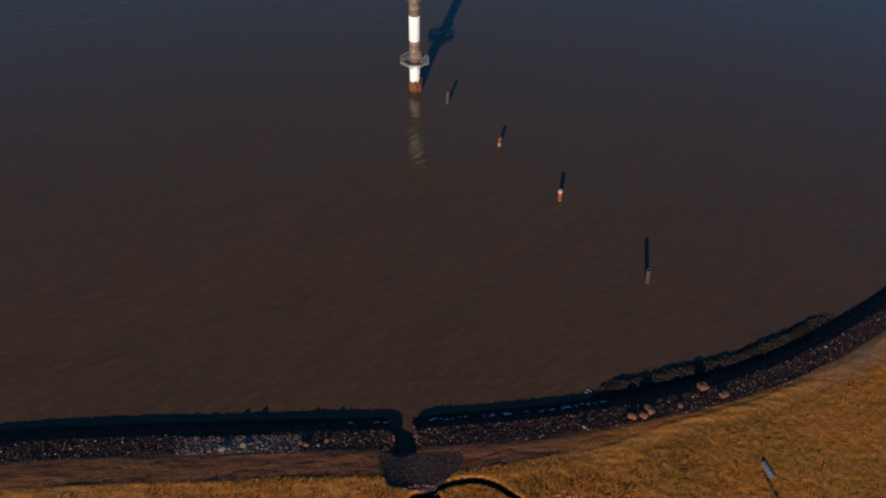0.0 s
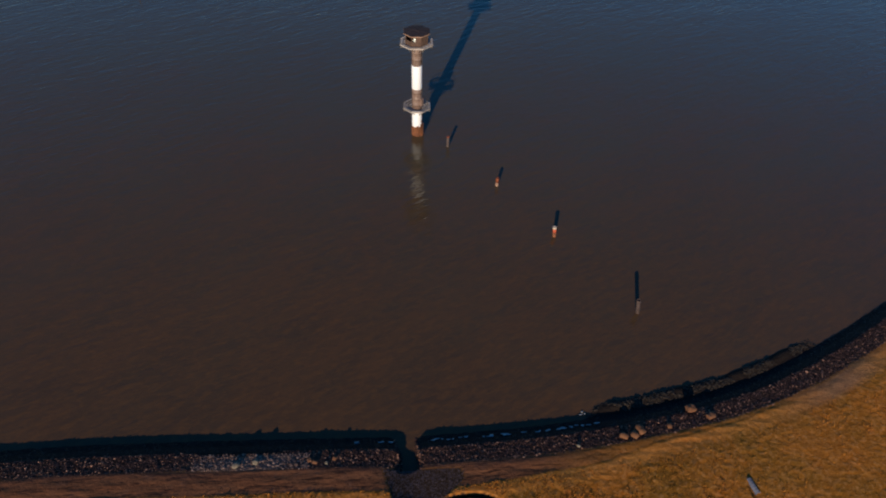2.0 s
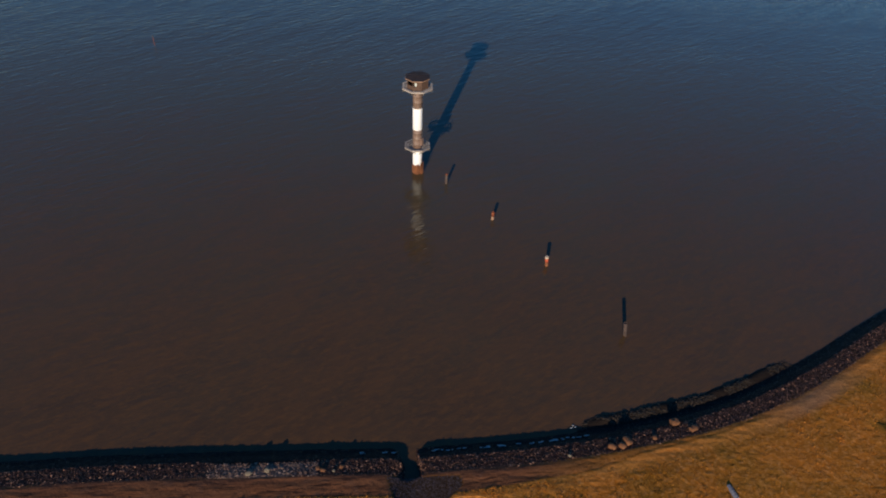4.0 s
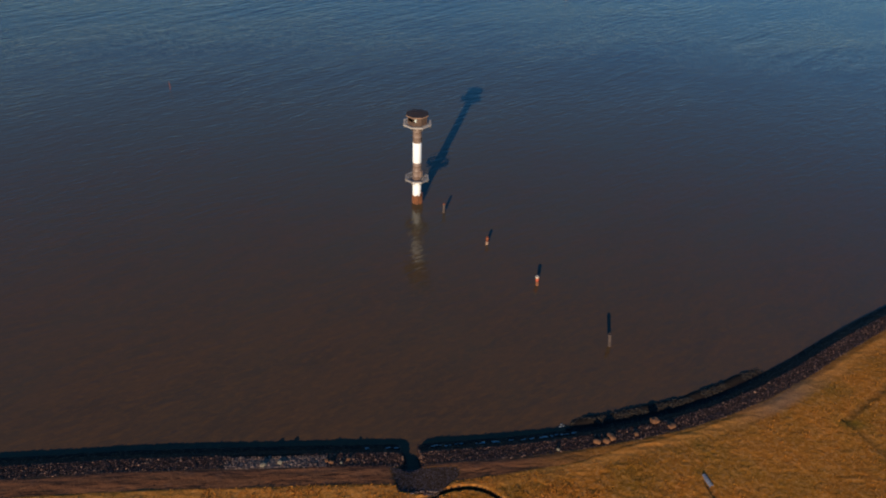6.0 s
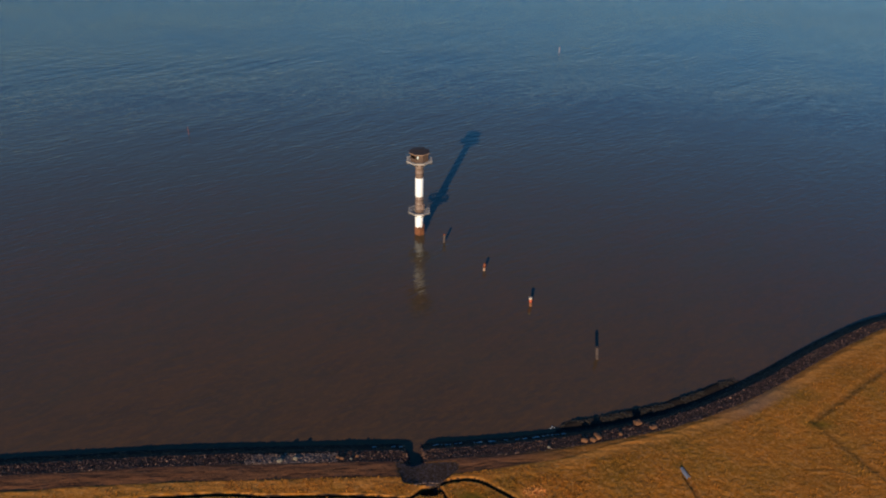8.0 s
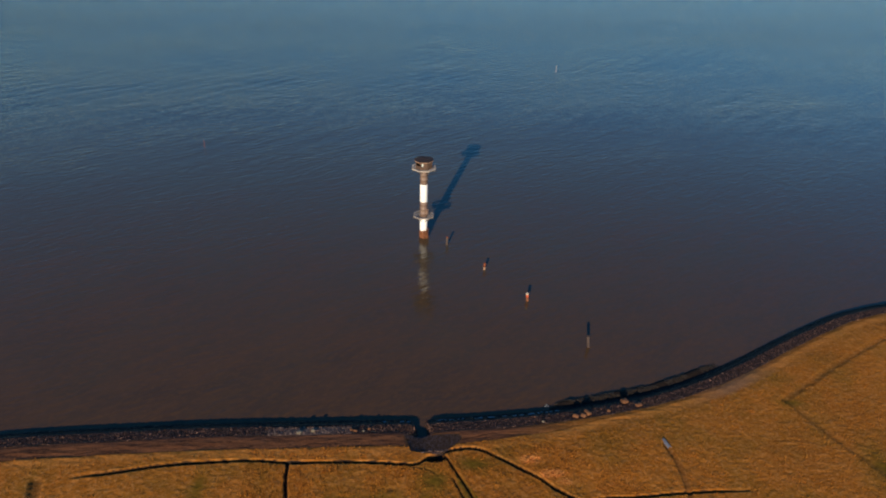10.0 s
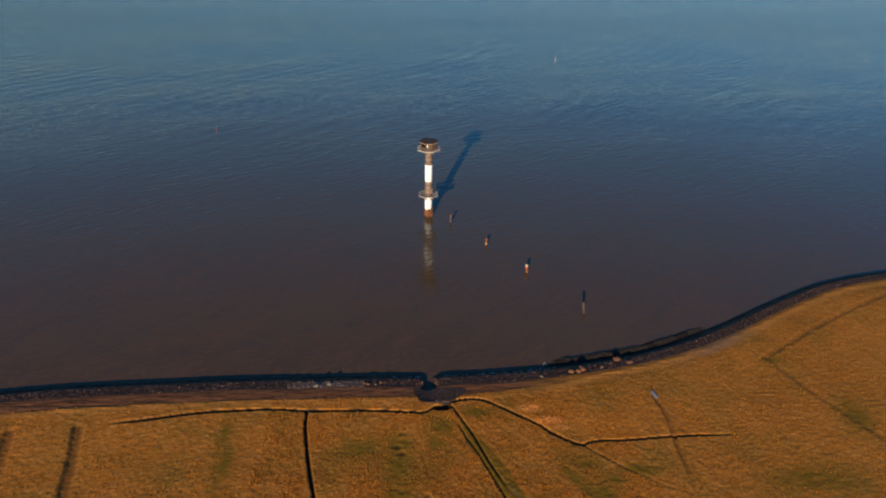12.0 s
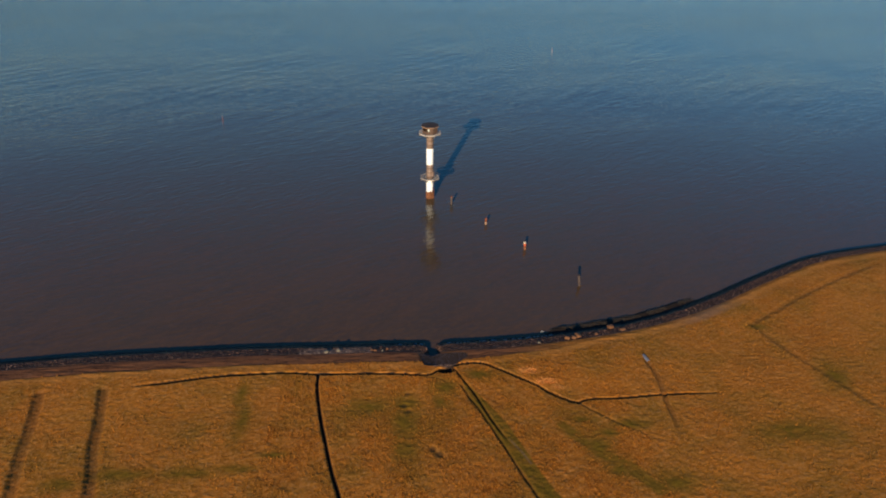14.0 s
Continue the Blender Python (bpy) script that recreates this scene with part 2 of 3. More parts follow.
def part(name, bm, material, parent, label=""):
    return mesh_object(name, bm, material, parent, label)


def raw_mesh(name, verts, faces, material, smooth=False):
    """A mesh from numpy arrays of places and of triangles or quads."""
    me = bpy.data.meshes.new(name)
    faces = np.asarray(faces, np.int32)
    count, sides = faces.shape
    me.vertices.add(len(verts))
    me.vertices.foreach_set("co", np.asarray(verts, np.float32).ravel())
    me.loops.add(count * sides)
    me.loops.foreach_set("vertex_index", faces.ravel())
    me.polygons.add(count)
    me.polygons.foreach_set("loop_start", np.arange(count, dtype=np.int32) * sides)
    me.polygons.foreach_set("use_smooth", np.full(count, smooth))
    me.update(calc_edges=True)
    me.materials.append(material)
    return new(name, me)


def empty(name, x=0.0, y=0.0, z=0.0):
    ob = new(name)
    ob.location = (x, y, z)
    ob.empty_display_size = 0.3
    return ob


def lathe(bm, rings, sides=32, turn=0.0, caps=True):
    """Rings of (radius, height), joined into a turned body."""
    loops = []
    for r, z in rings:
        loops.append([bm.verts.new((r * math.cos(turn + 2 * math.pi * k / sides), r * math.sin(turn + 2 * math.pi * k / sides), z)) for k in range(sides)])
    for a, b in zip(loops, loops[1:]):
        for k in range(sides):
            bm.faces.new((a[k], a[(k + 1) % sides], b[(k + 1) % sides], b[k])).smooth = sides > 12
    if caps:
        bm.faces.new(loops[0][::-1])
        bm.faces.new(loops[-1])
    return bm


def box(bm, size, m=None, bevel=0.0):
    made = bmesh.ops.create_cube(bm, size=1.0, matrix=(m or Matrix()) @ Matrix.Diagonal((*size, 1)))
    if bevel:
        edges = list({e for v in made["verts"] for e in v.link_edges})
        bmesh.ops.bevel(bm, geom=edges, offset=bevel, segments=1, affect="EDGES")
    return bm


def bar(bm, a, b, r, sides=6):
    """A round bar from a to b."""
    a, b = Vector(a), Vector(b)
    m = Matrix.Translation((a + b) / 2) @ (b - a).to_track_quat("Z", "Y").to_matrix().to_4x4()
    bmesh.ops.create_cone(bm, cap_ends=True, segments=sides, radius1=r, radius2=r, depth=(b - a).length, matrix=m)
    return bm


rng = np.random.default_rng(7)
LATTICE = rng.random((256, 256))


def value_noise(x, y, scale, octaves=3):
    """Smooth noise of about -1 to 1 on arrays of places."""
    out, weight, total = 0.0, 1.0, 0.0
    for o in range(octaves):
        u, v = x / scale + 17.3 * o, y / scale + 9.1 * o
        i, j = np.floor(u).astype(int), np.floor(v).astype(int)
        fu, fv = u - i, v - j
        fu, fv = fu * fu * (3 - 2 * fu), fv * fv * (3 - 2 * fv)
        g = lambda a, b: LATTICE[a % 256, b % 256]  # noqa: E731
        low = g(i, j) * (1 - fu) + g(i + 1, j) * fu
        high = g(i, j + 1) * (1 - fu) + g(i + 1, j + 1) * fu
        out = out + weight * (2 * (low * (1 - fv) + high * fv) - 1)
        total, weight, scale = total + weight, weight / 2, scale / 2
    return out / total


def step(v, low, high):
    k = np.clip((v - low) / (high - low), 0, 1)
    return k * k * (3 - 2 * k)


# ---- the lie of the land ----
SHORE = [(-1600, -420), (-300, -105), (-120, -71.5), (-75, -64.0), (-63, -62.3), (-54, -61.3), (-45, -60.7), (-36, -60.0), (-26, -59.6), (-16, -59.3), (-7, -59.1), (-1, -59.0),
         (4.6, -58.6), (10, -58.1), (14, -57.7), (20, -56.7), (24, -55.9), (28, -55.0), (34, -53.4), (40, -51.2), (46.5, -48.1), (53.4, -44.2), (61, -39.4), (69, -34.7),
         (77, -30.4), (84.5, -27.6), (92, -25.6), (102, -23.4), (200, -10), (1600, 120)]
# lines of the ditches, with half width, depth
DITCHES = [
    ([(-28.5, -70.3), (-32.9, -70.6), (-37.1, -71.2), (-41.2, -72.1), (-47.7, -73.1)], 0.30, 0.40),
    ([(-29.0, -70.3), (-24.2, -70.0), (-18.5, -70.45), (-15.2, -70.4), (-10.8, -70.3), (-6.3, -70.5), (-2.7, -70.8), (-0.9, -70.7), (0.4, -69.7), (1.8, -69.2)], 0.24, 0.60),
    ([(1.8, -69.2), (3.8, -68.2), (6.3, -67.8), (8.1, -68.15), (9.8, -69.2), (13.3, -71.7), (15.7, -73.5), (18.0, -75.6), (20.3, -77.1), (21.4, -77.5)], 0.25, 0.60),
    ([(21.4, -77.5), (23.0, -76.8), (25.6, -76.6), (28.3, -76.5), (35.4, -75.8), (45.0, -75.4)], 0.21, 0.36),
    ([(21.4, -77.5), (23.3, -79.2), (25.4, -81.0), (28.5, -83.4), (33.0, -86.4)], 0.20, 0.09),
    ([(-18.5, -70.6), (-18.2, -74.1), (-16.9, -80.4), (-15.7, -85.0), (-14.3, -90.2), (-12.7, -95.0), (-8.6, -108.4)], 0.22, 0.50),
    ([(2.9, -69.1), (4.5, -72.4), (6.1, -75.8), (7.9, -80.8), (9.5, -84.4), (10.6, -86.8)], 0.14, 0.48),
    ([(4.0, -73.4), (5.0, -76.0), (6.5, -79.2), (8.5, -84.3), (9.7, -87.5), (11.2, -91.6), (12.8, -95.6), (16.4, -105)], 0.16, 0.26),
    ([(-1.35, -71.4), (0.45, -71.7), (1.75, -72.7), (2.85, -74.3), (3.75, -76.6)], 0.13, 0.11),
    ([(-0.55, -72.6), (0.85, -73.3), (1.65, -74.4)], 0.12, 0.09),
    ([(34.55, -67.0), (35.2, -70.3), (35.2, -74.4), (34.9, -77.5), (35.0, -81.2), (34.7, -86.0)], 0.36, 0.17),
    ([(-50.7, -73.7), (-48.8, -79.9), (-47.4, -85.6), (-45.6, -90.7), (-44.4, -94.6), (-41.3, -106)], 0.65, 0.22),
    ([(-59.8, -74.6), (-58.0, -81.0), (-57.0, -85.4), (-55.5, -90.5), (-54.3, -94.5), (-51.4, -105)], 0.65, 0.20),
    ([(56.3, -57.4), (58.2, -61.5), (60.0, -66.0), (62.5, -70.8), (69.0, -83.0)], 0.55, 0.09),
    ([(56.3, -57.4), (63.5, -52.6), (71.0, -47.6), (82.0, -41.0), (94.0, -35.0)], 0.5, 0.09),
]
GREEN = [(-10.3, -78.1, 3.6, 2.2), (-4.6, -77.5, 2.6, 2.0), (-4.7, -82.0, 2.4, 5.0), (-4.6, -86.6, 2.0, 2.6), (0.7, -77.0, 1.4, 1.6), (24.45, -84, 2.4, 1.0), (21.25, -81.2, 1.8, 0.7), (50.85, -84.1, 6.0, 2.5),
         (22.5, -86.7, 2.4, 2.6), (24.4, -90.6, 2.2, 2.0), (28.4, -82.3, 3.0, 1.2), (31.45, -93.3, 3.0, 2.0), (-29.5, -75.0, 0.9, 3.0), (-28.2, -81.0, 1.1, 4.2), (-22.4, -87.6, 2.2, 0.7), (-27.0, -90.0, 3.0, 0.9),
         (-33.0, -90.7, 4.0, 0.9), (-42.0, -90.8, 5.5, 1.1), (-48.9, -92.2, 2.6, 1.3), (1.35, -73.9, 2.6, 2.4), (6.85, -70.9, 3.0, 1.6), (56.8, -58.2, 1.8, 1.0), (64.0, -72.0, 2.0, 3.0)]
PITS = [(-4.4, -75.2, 0.6, 0.10), (-4.8, -77.9, 0.7, 0.13), (-4.1, -78.9, 0.7, 0.12), (-0.7, -86.8, 0.9, 0.13), (0.2, -87.6, 0.9, 0.10)]


def shore_distance(x, y):
    """Metres inland from the water's edge, along the land."""
    px, py = np.array(SHORE).T
    edge = np.interp(x, px, py)
    edge = sum(np.interp(x + o, px, py) for o in (-3.0, -1.0, 1.0, 3.0)) / 4 if np.size(x) > 1 else edge
    edge = edge - 0.75 * np.exp(-(((x + 0.5) / 1.4) ** 2))      # set back beside the outlet, shaped to fit the camera's view
    slope = (np.interp(x + 2, px, py) - np.interp(x - 2, px, py)) / 4
    return (edge - y) / np.sqrt(1 + slope**2)


def line_distance(x, y, line):
    best = np.full(np.shape(x), 1e9)
    for (ax, ay), (bx, by) in zip(line, line[1:]):
        dx, dy = bx - ax, by - ay
        k = np.clip(((x - ax) * dx + (y - ay) * dy) / (dx * dx + dy * dy), 0, 1)
        best = np.minimum(best, np.hypot(x - ax - k * dx, y - ay - k * dy))
    return best


def smooth_line(line, n=6):
    """A rounder line through the same places."""
    p = [Vector((*q, 0)) for q in line]
    p = [2 * p[0] - p[1], *p, 2 * p[-1] - p[-2]]
    out = []
    for a, b, c, d in zip(p, p[1:], p[2:], p[3:]):
        for i in range(n):
            t = i / n
            q = 0.5 * (2 * b + (c - a) * t + (2 * a - 5 * b + 4 * c - d) * t * t + (3 * b - a - 3 * c + d) * t**3)
            out.append((q.x, q.y))
    return out + [line[-1]]


def apron_cover(x, y):
    """1 on the stone apron at the head of the outlet."""
    left = -2.95 + (-64.6 - y) * 0.33
    right = 5.2 + 0.3 * step(-y, 64.6, 65.6) - np.maximum(0, -65.9 - y) * 0.95
    return step(x, left - 0.12, left + 0.12) * (1 - step(x, right - 0.12, right + 0.12)) * step(-y, 64.55, 64.8) * (1 - step(-y - 0.18 * (x + 1.0), 68.2, 68.5))


def outlet_sides(y):
    """Where the channel through the revetment begins and ends, across."""
    return -0.62 - 0.45 * step(y, -63.5, -60.4) - 1.1 * step(y, -60.6, -58.8), 0.62 - 0.62 * step(y, -64.2, -60.0)


def land(x, y):
    """Height of the ground, what covers it, and where shade is coloured in."""
    wob = value_noise(x, y, 6.0, 3)
    d = shore_distance(x, y)
    e = d + 0.28 * wob
    h = np.interp(d, [-60, -15, -3, 0, 1.1, 1.9, 3.2, 5.5, 9, 14], [-4, -1.6, -0.6, -0.22, 0.0, 0.18, 0.92, 1.36, 1.53, 1.56])
    band = 8.3 - 1.0 * step(x, 4, 18) - 1.2 * step(x, 18, 30)
    h = h + 0.07 * step(e, 5.3, 5.7) + 0.055 * step(e + 0.3 * value_noise(x, y, 1.3, 2), band - 0.04, band + 0.06) * (1 - apron_cover(x, y)) - 0.15 * step(d, 11, 20)
    bank = np.exp(-(((d - 0.05 + 0.3 * wob) / 0.85) ** 2)) * step(x, 18.6, 22.5) * (1 - step(x, 44, 54))
    h = h + bank * (0.46 + 0.18 * value_noise(x, y, 2.6, 3))
    inland = step(d, band + 0.4, band + 1.8)
    h = h + inland * (0.05 * value_noise(x, y, 5.0, 3) + 0.065 * value_noise(x, y, 0.48, 2))
    h = h + 0.07 * step(d, 5.4, 6) * (1 - inland) * (1 - apron_cover(x, y)) * value_noise(x * 0.22, y, 0.6, 2)
    h = h + step(d, 0.6, 1.4) * (1 - step(d, 5.0, 5.4)) * 0.035 * value_noise(x, y, 0.5, 2)
    green = np.zeros(np.shape(x))
    for gx, gy, rx, ry in GREEN:
        green = np.maximum(green, 1.0 * np.exp(-(((x - gx) / rx) ** 2 + ((y - gy) / ry) ** 2)))
    # the mown lane along a ditch, and a greener strip beyond it
    reach = [-104.4, -90.6, -86.7, -81.7, -76.8, -74.3, -70.9]
    left, right = np.interp(y, reach, [16.2, 11.0, 9.4, 7.5, 5.3, 4.5, 3.6]), np.interp(y, reach, [19.4, 13.4, 11.9, 10.1, 7.2, 5.7, 4.0])
    green = np.maximum(green, 0.95 * step(x, left - 0.2, left + 0.15) * (1 - step(x + 0.2 * wob, right - 0.2, right + 0.25)) * step(-y, 70.5, 75.0) * (1 - step(-y, 98, 112)))
    r = line_distance(x, y, [(18.25, -82.5), (19.75, -84.6), (21.65, -87), (25.15, -90), (28.85, -94.4)])
    green = np.maximum(green, 0.85 * (1 - step(r + 0.4 * wob, 0.5, 1.5)))
    mud_and_shade, straw = np.zeros(np.shape(x)), np.zeros(np.shape(x))
    for line, half, depth in DITCHES:
        line = smooth_line(line)
        lx, ly = np.array(line).T
        near = (x > lx.min() - 3) & (x < lx.max() + 3) & (y > ly.min() - 3) & (y < ly.max() + 3)
        r = line_distance(x[near], y[near], line) * (1 + 0.13 * value_noise(x[near], y[near], 1.3, 2))
        fade = step(np.hypot(x[near] - lx[-1], y[near] - ly[-1]), 0.0, 7.0) if depth < 0.5 and half != 0.65 else 1.0
        cut = (1 - step(r, half * 0.75, half * 1.15)) * fade
        h[near] -= depth * cut
        h[near] += 0.01 * np.exp(-(((r - half * 1.9) / 0.35) ** 2))
        # dark tone runs past the cut: ditch shade put into the bank colour
        mud_and_shade[near] = np.maximum(mud_and_shade[near], (1 - step(r, half * 1.1, half * 1.35)) * fade * min(1, depth * 2.2))
        # pale rim on two ditches: a sunlit edge put into the colour
        straw[near] = np.maximum(straw[near], (0.12 if half in (0.24, 0.25) else 0.0) * np.exp(-(((r - half * 1.75) / 0.15) ** 2)))
    for px, py, pr, depth in PITS:
        r = np.hypot(x - px, y - py) * (1 + 0.3 * value_noise(x, y, 0.8, 2))
        h -= depth * (1 - step(r, pr * 0.3, pr))
        mud_and_shade = np.maximum(mud_and_shade, 0.6 * (1 - step(r, pr * 0.3, pr * 0.8)))
    for sx, sy, rx, ry in ((14.75, -70, 1.5, 0.85), (17.45, -72.7, 1.8, 0.75), (19.05, -74, 1.1, 0.5)):
        straw = np.maximum(straw, 0.95 * np.exp(-(((x - sx) / rx) ** 2 + ((y - sy) / ry) ** 2)))
    # culvert mouth, outlet and apron
    r = np.hypot((x - 1.6) / 1.5, (y + 69.6) / 0.85)
    h -= 0.75 * (1 - step(r, 0.75, 1.1))
    mud_and_shade = np.maximum(mud_and_shade, 1 - step(r, 0.7, 1.05))
    apron = apron_cover(x, y)
    h = h - 0.05 * apron - 0.40 * np.exp(-(((x + 0.45) / 2.0) ** 2)) * np.clip((y + 68.8) / 4.2, 0, 1) * (1 - step(y, -64.2, -62.2))
    left, right = outlet_sides(y)
    cut = step(x, left - 0.9, left) * (1 - step(x, right, right + 0.5)) * step(y, -64.8, -64.4)
    h = h * (1 - cut) + cut * np.minimum(h, -0.30)
    drift = step(e, 5.2, 5.5) * (1 - step(e, band - 0.15, band + 0.15)) * (1 - apron)
    drift = drift * (1 - 0.75 * step(x + 2.0 * wob, 10, 24))
    pale = np.exp(-(((x + 16.5) / 5.0) ** 2)) * step(e, 3.4, 3.8) * (1 - step(e, 5.2, 5.6)) * 0.9
    pale = np.maximum(pale, 0.5 * np.exp(-(((x - 50.0) / 6.0) ** 2)) * step(e, 5.2, 6.0) * (1 - step(e, 7.2, 8.4)))
    r = line_distance(x, y, [(10.15, -85), (11.75, -87.8), (12.6, -89.7)])
    pale = np.maximum(pale, 0.45 * (1 - step(r, 0.06, 0.20)) * step(-y, 84.4, 86.0))
    mud_and_shade = np.maximum(mud_and_shade, np.maximum((1 - step(d, 5.2, 5.5)), cut))
    mud_and_shade = np.maximum(mud_and_shade, apron * 0.95)
    # reaches as far up as the slope's shade, which it colours in
    wet_and_shade = np.maximum((1 - step(d + 0.2 * wob, 2.6, 3.3)) * (1 - 0.85 * step(bank, 0.1, 0.5)), cut)
    straw = np.maximum(straw, step(e, band, band + 0.3) * (1 - step(e, band + 0.8, band + 2.2)) * 0.32 * (1 - apron))
    return h, dict(green=green, mud_and_shade=mud_and_shade, drift=drift, pale=pale, wet_and_shade=wet_and_shade, straw=straw, crest=1 - step(e, 5.4, 6.9))


def spread(stretches, far):
    """Lines of a grid: even steps along each stretch, then wider and wider to the horizon."""
    inner = np.concatenate([np.arange(low, high, gap) for (low, gap), (high, _) in zip(stretches, stretches[1:])])
    out, v, gap = [], 0.0, 0.5
    while v < far:
        v, gap = v + gap, gap * 1.25
        out.append(v)
    out = np.array(out)
    return np.concatenate([inner[0] - out[::-1], inner, inner[-1] + out])


def build_ground():
    xs, ys = spread(((-66, 0.3), (-24, 0.16), (40, 0.3), (92, 0.3)), 1300), spread(((-99, 0.16), (-57, 0.28), (-21, 0.28)), 1300)
    gx, gy = np.meshgrid(xs, ys)
    h, cover = land(gx.ravel(), gy.ravel())
    verts = np.stack([gx.ravel(), gy.ravel(), h], 1)
    nx, ny = len(xs), len(ys)
    i = (np.arange(ny - 1)[:, None] * nx + np.arange(nx - 1)).ravel()
    ob = raw_mesh("ground", verts, np.stack([i, i + 1, i + nx + 1, i + nx], 1), GROUND, True)
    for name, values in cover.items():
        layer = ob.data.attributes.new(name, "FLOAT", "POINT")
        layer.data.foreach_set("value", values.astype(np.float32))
    return tagged(ob, "rust-brown winter salt marsh with drainage ditches and muddy shore", "ground", kind="structure")


def build_water():
    far = 1500.0
    bm = bmesh.new()
    bmesh.ops.create_grid(bm, x_segments=24, y_segments=24, size=far)
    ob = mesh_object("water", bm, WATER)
    return tagged(ob, "calm silty brown tidal water with fine ripples", "water", kind="structure")


build_ground()
build_water()


# ---- the derelict beacon tower ----
def octagon(r, z, turn=math.pi / 8):
    return [Vector((r * math.cos(turn + k * math.pi / 4), r * math.sin(turn + k * math.pi / 4), z)) for k in range(8)]


def board_between(bm, a, b, width, thick):
    """A flat board from a to b, lying level."""
    mid, run = (a + b) / 2, b - a
    m = Matrix.Translation(mid) @ Matrix.Rotation(math.atan2(run.y, run.x), 4, "Z")
    return box(bm, (run.length, width, thick), m, min(0.012, thick / 4))


def build_gallery(tower, z, radius, inner, rise, rails):
    """An octagonal gallery of boards in rings round the shaft, on brackets."""
    gallery = part("gallery", lathe(bmesh.new(), [(inner, z - 0.16), (inner + 0.34, z - 0.16), (inner + 0.34, z + 0.01), (inner, z + 0.01)], 24, caps=False), BEAM, tower, "grey timber ring carrying weathered gallery boards")
    rings = 4
    pitch = (radius - inner - 0.02) * math.cos(math.pi / 8) / rings
    for k in range(rings):
        r = (radius * math.cos(math.pi / 8) - pitch * (k + 0.5)) / math.cos(math.pi / 8)
        corners = octagon(r, z + 0.05 + rise * (1 - k / (rings - 1)))
        for a, b in zip(corners, corners[1:] + corners[:1]):
            count = len(gallery.children)
            torn = 0.10 * ((k * 5 + count * 3) % 7 == 2)
            over = (0.05, 0.0, 0.09, 0.02)[count % 4] if k == 0 else 0.0
            board = part("board", board_between(bmesh.new(), a.lerp(b, 0.006 + torn), b.lerp(a, 0.006 - over), pitch * 0.80, 0.05), BOARD, gallery)
            board.location.z = 0.022 * ((k * 3 + count) % 3 - 1) + 0.3 * over
    for q in octagon(radius * 0.985, z - 0.08):
        way = q.normalized()
        part("joist", board_between(bmesh.new(), Vector((way.x * inner * 0.99, way.y * inner * 0.99, z - 0.06)), Vector((q.x, q.y, z - 0.06)), 0.12, 0.12), BEAM, gallery)
        part("stanchion", bar(bmesh.new(), (q.x * 0.97, q.y * 0.97, z - 0.1), (q.x * 0.99, q.y * 0.99, z + rise + 0.04), 0.04), IRON, gallery)
        flat = Vector((way.x, way.y, 0)).normalized()
        part("brace", bar(bmesh.new(), flat * (inner * 0.97) + Vector((0, 0, z - 1.0)), flat * (radius * 0.7) + Vector((0, 0, z - 0.12)), 0.045), IRON, gallery)
    edge = octagon(radius, z)
    for a, b in zip(edge, edge[1:] + edge[:1]):
        part("edge_beam", board_between(bmesh.new(), a.lerp(b, 0.01) + Vector((0, 0, rise - 0.07)), b.lerp(a, 0.01) + Vector((0, 0, rise - 0.07)), 0.07, 0.20), BOARD, gallery, "bleached edge board")
    if rails:
        tops = octagon(radius * 0.96, z + 1.0)
        for k, (a, b) in enumerate(zip(tops, tops[1:] + tops[:1])):
            part("rail_post", bar(bmesh.new(), (a.x, a.y, z), a, 0.028), IRON, gallery)
            if k not in (4, 5):
                part("rail", bar(bmesh.new(), a, b, 0.022), IRON, gallery)
    return gallery


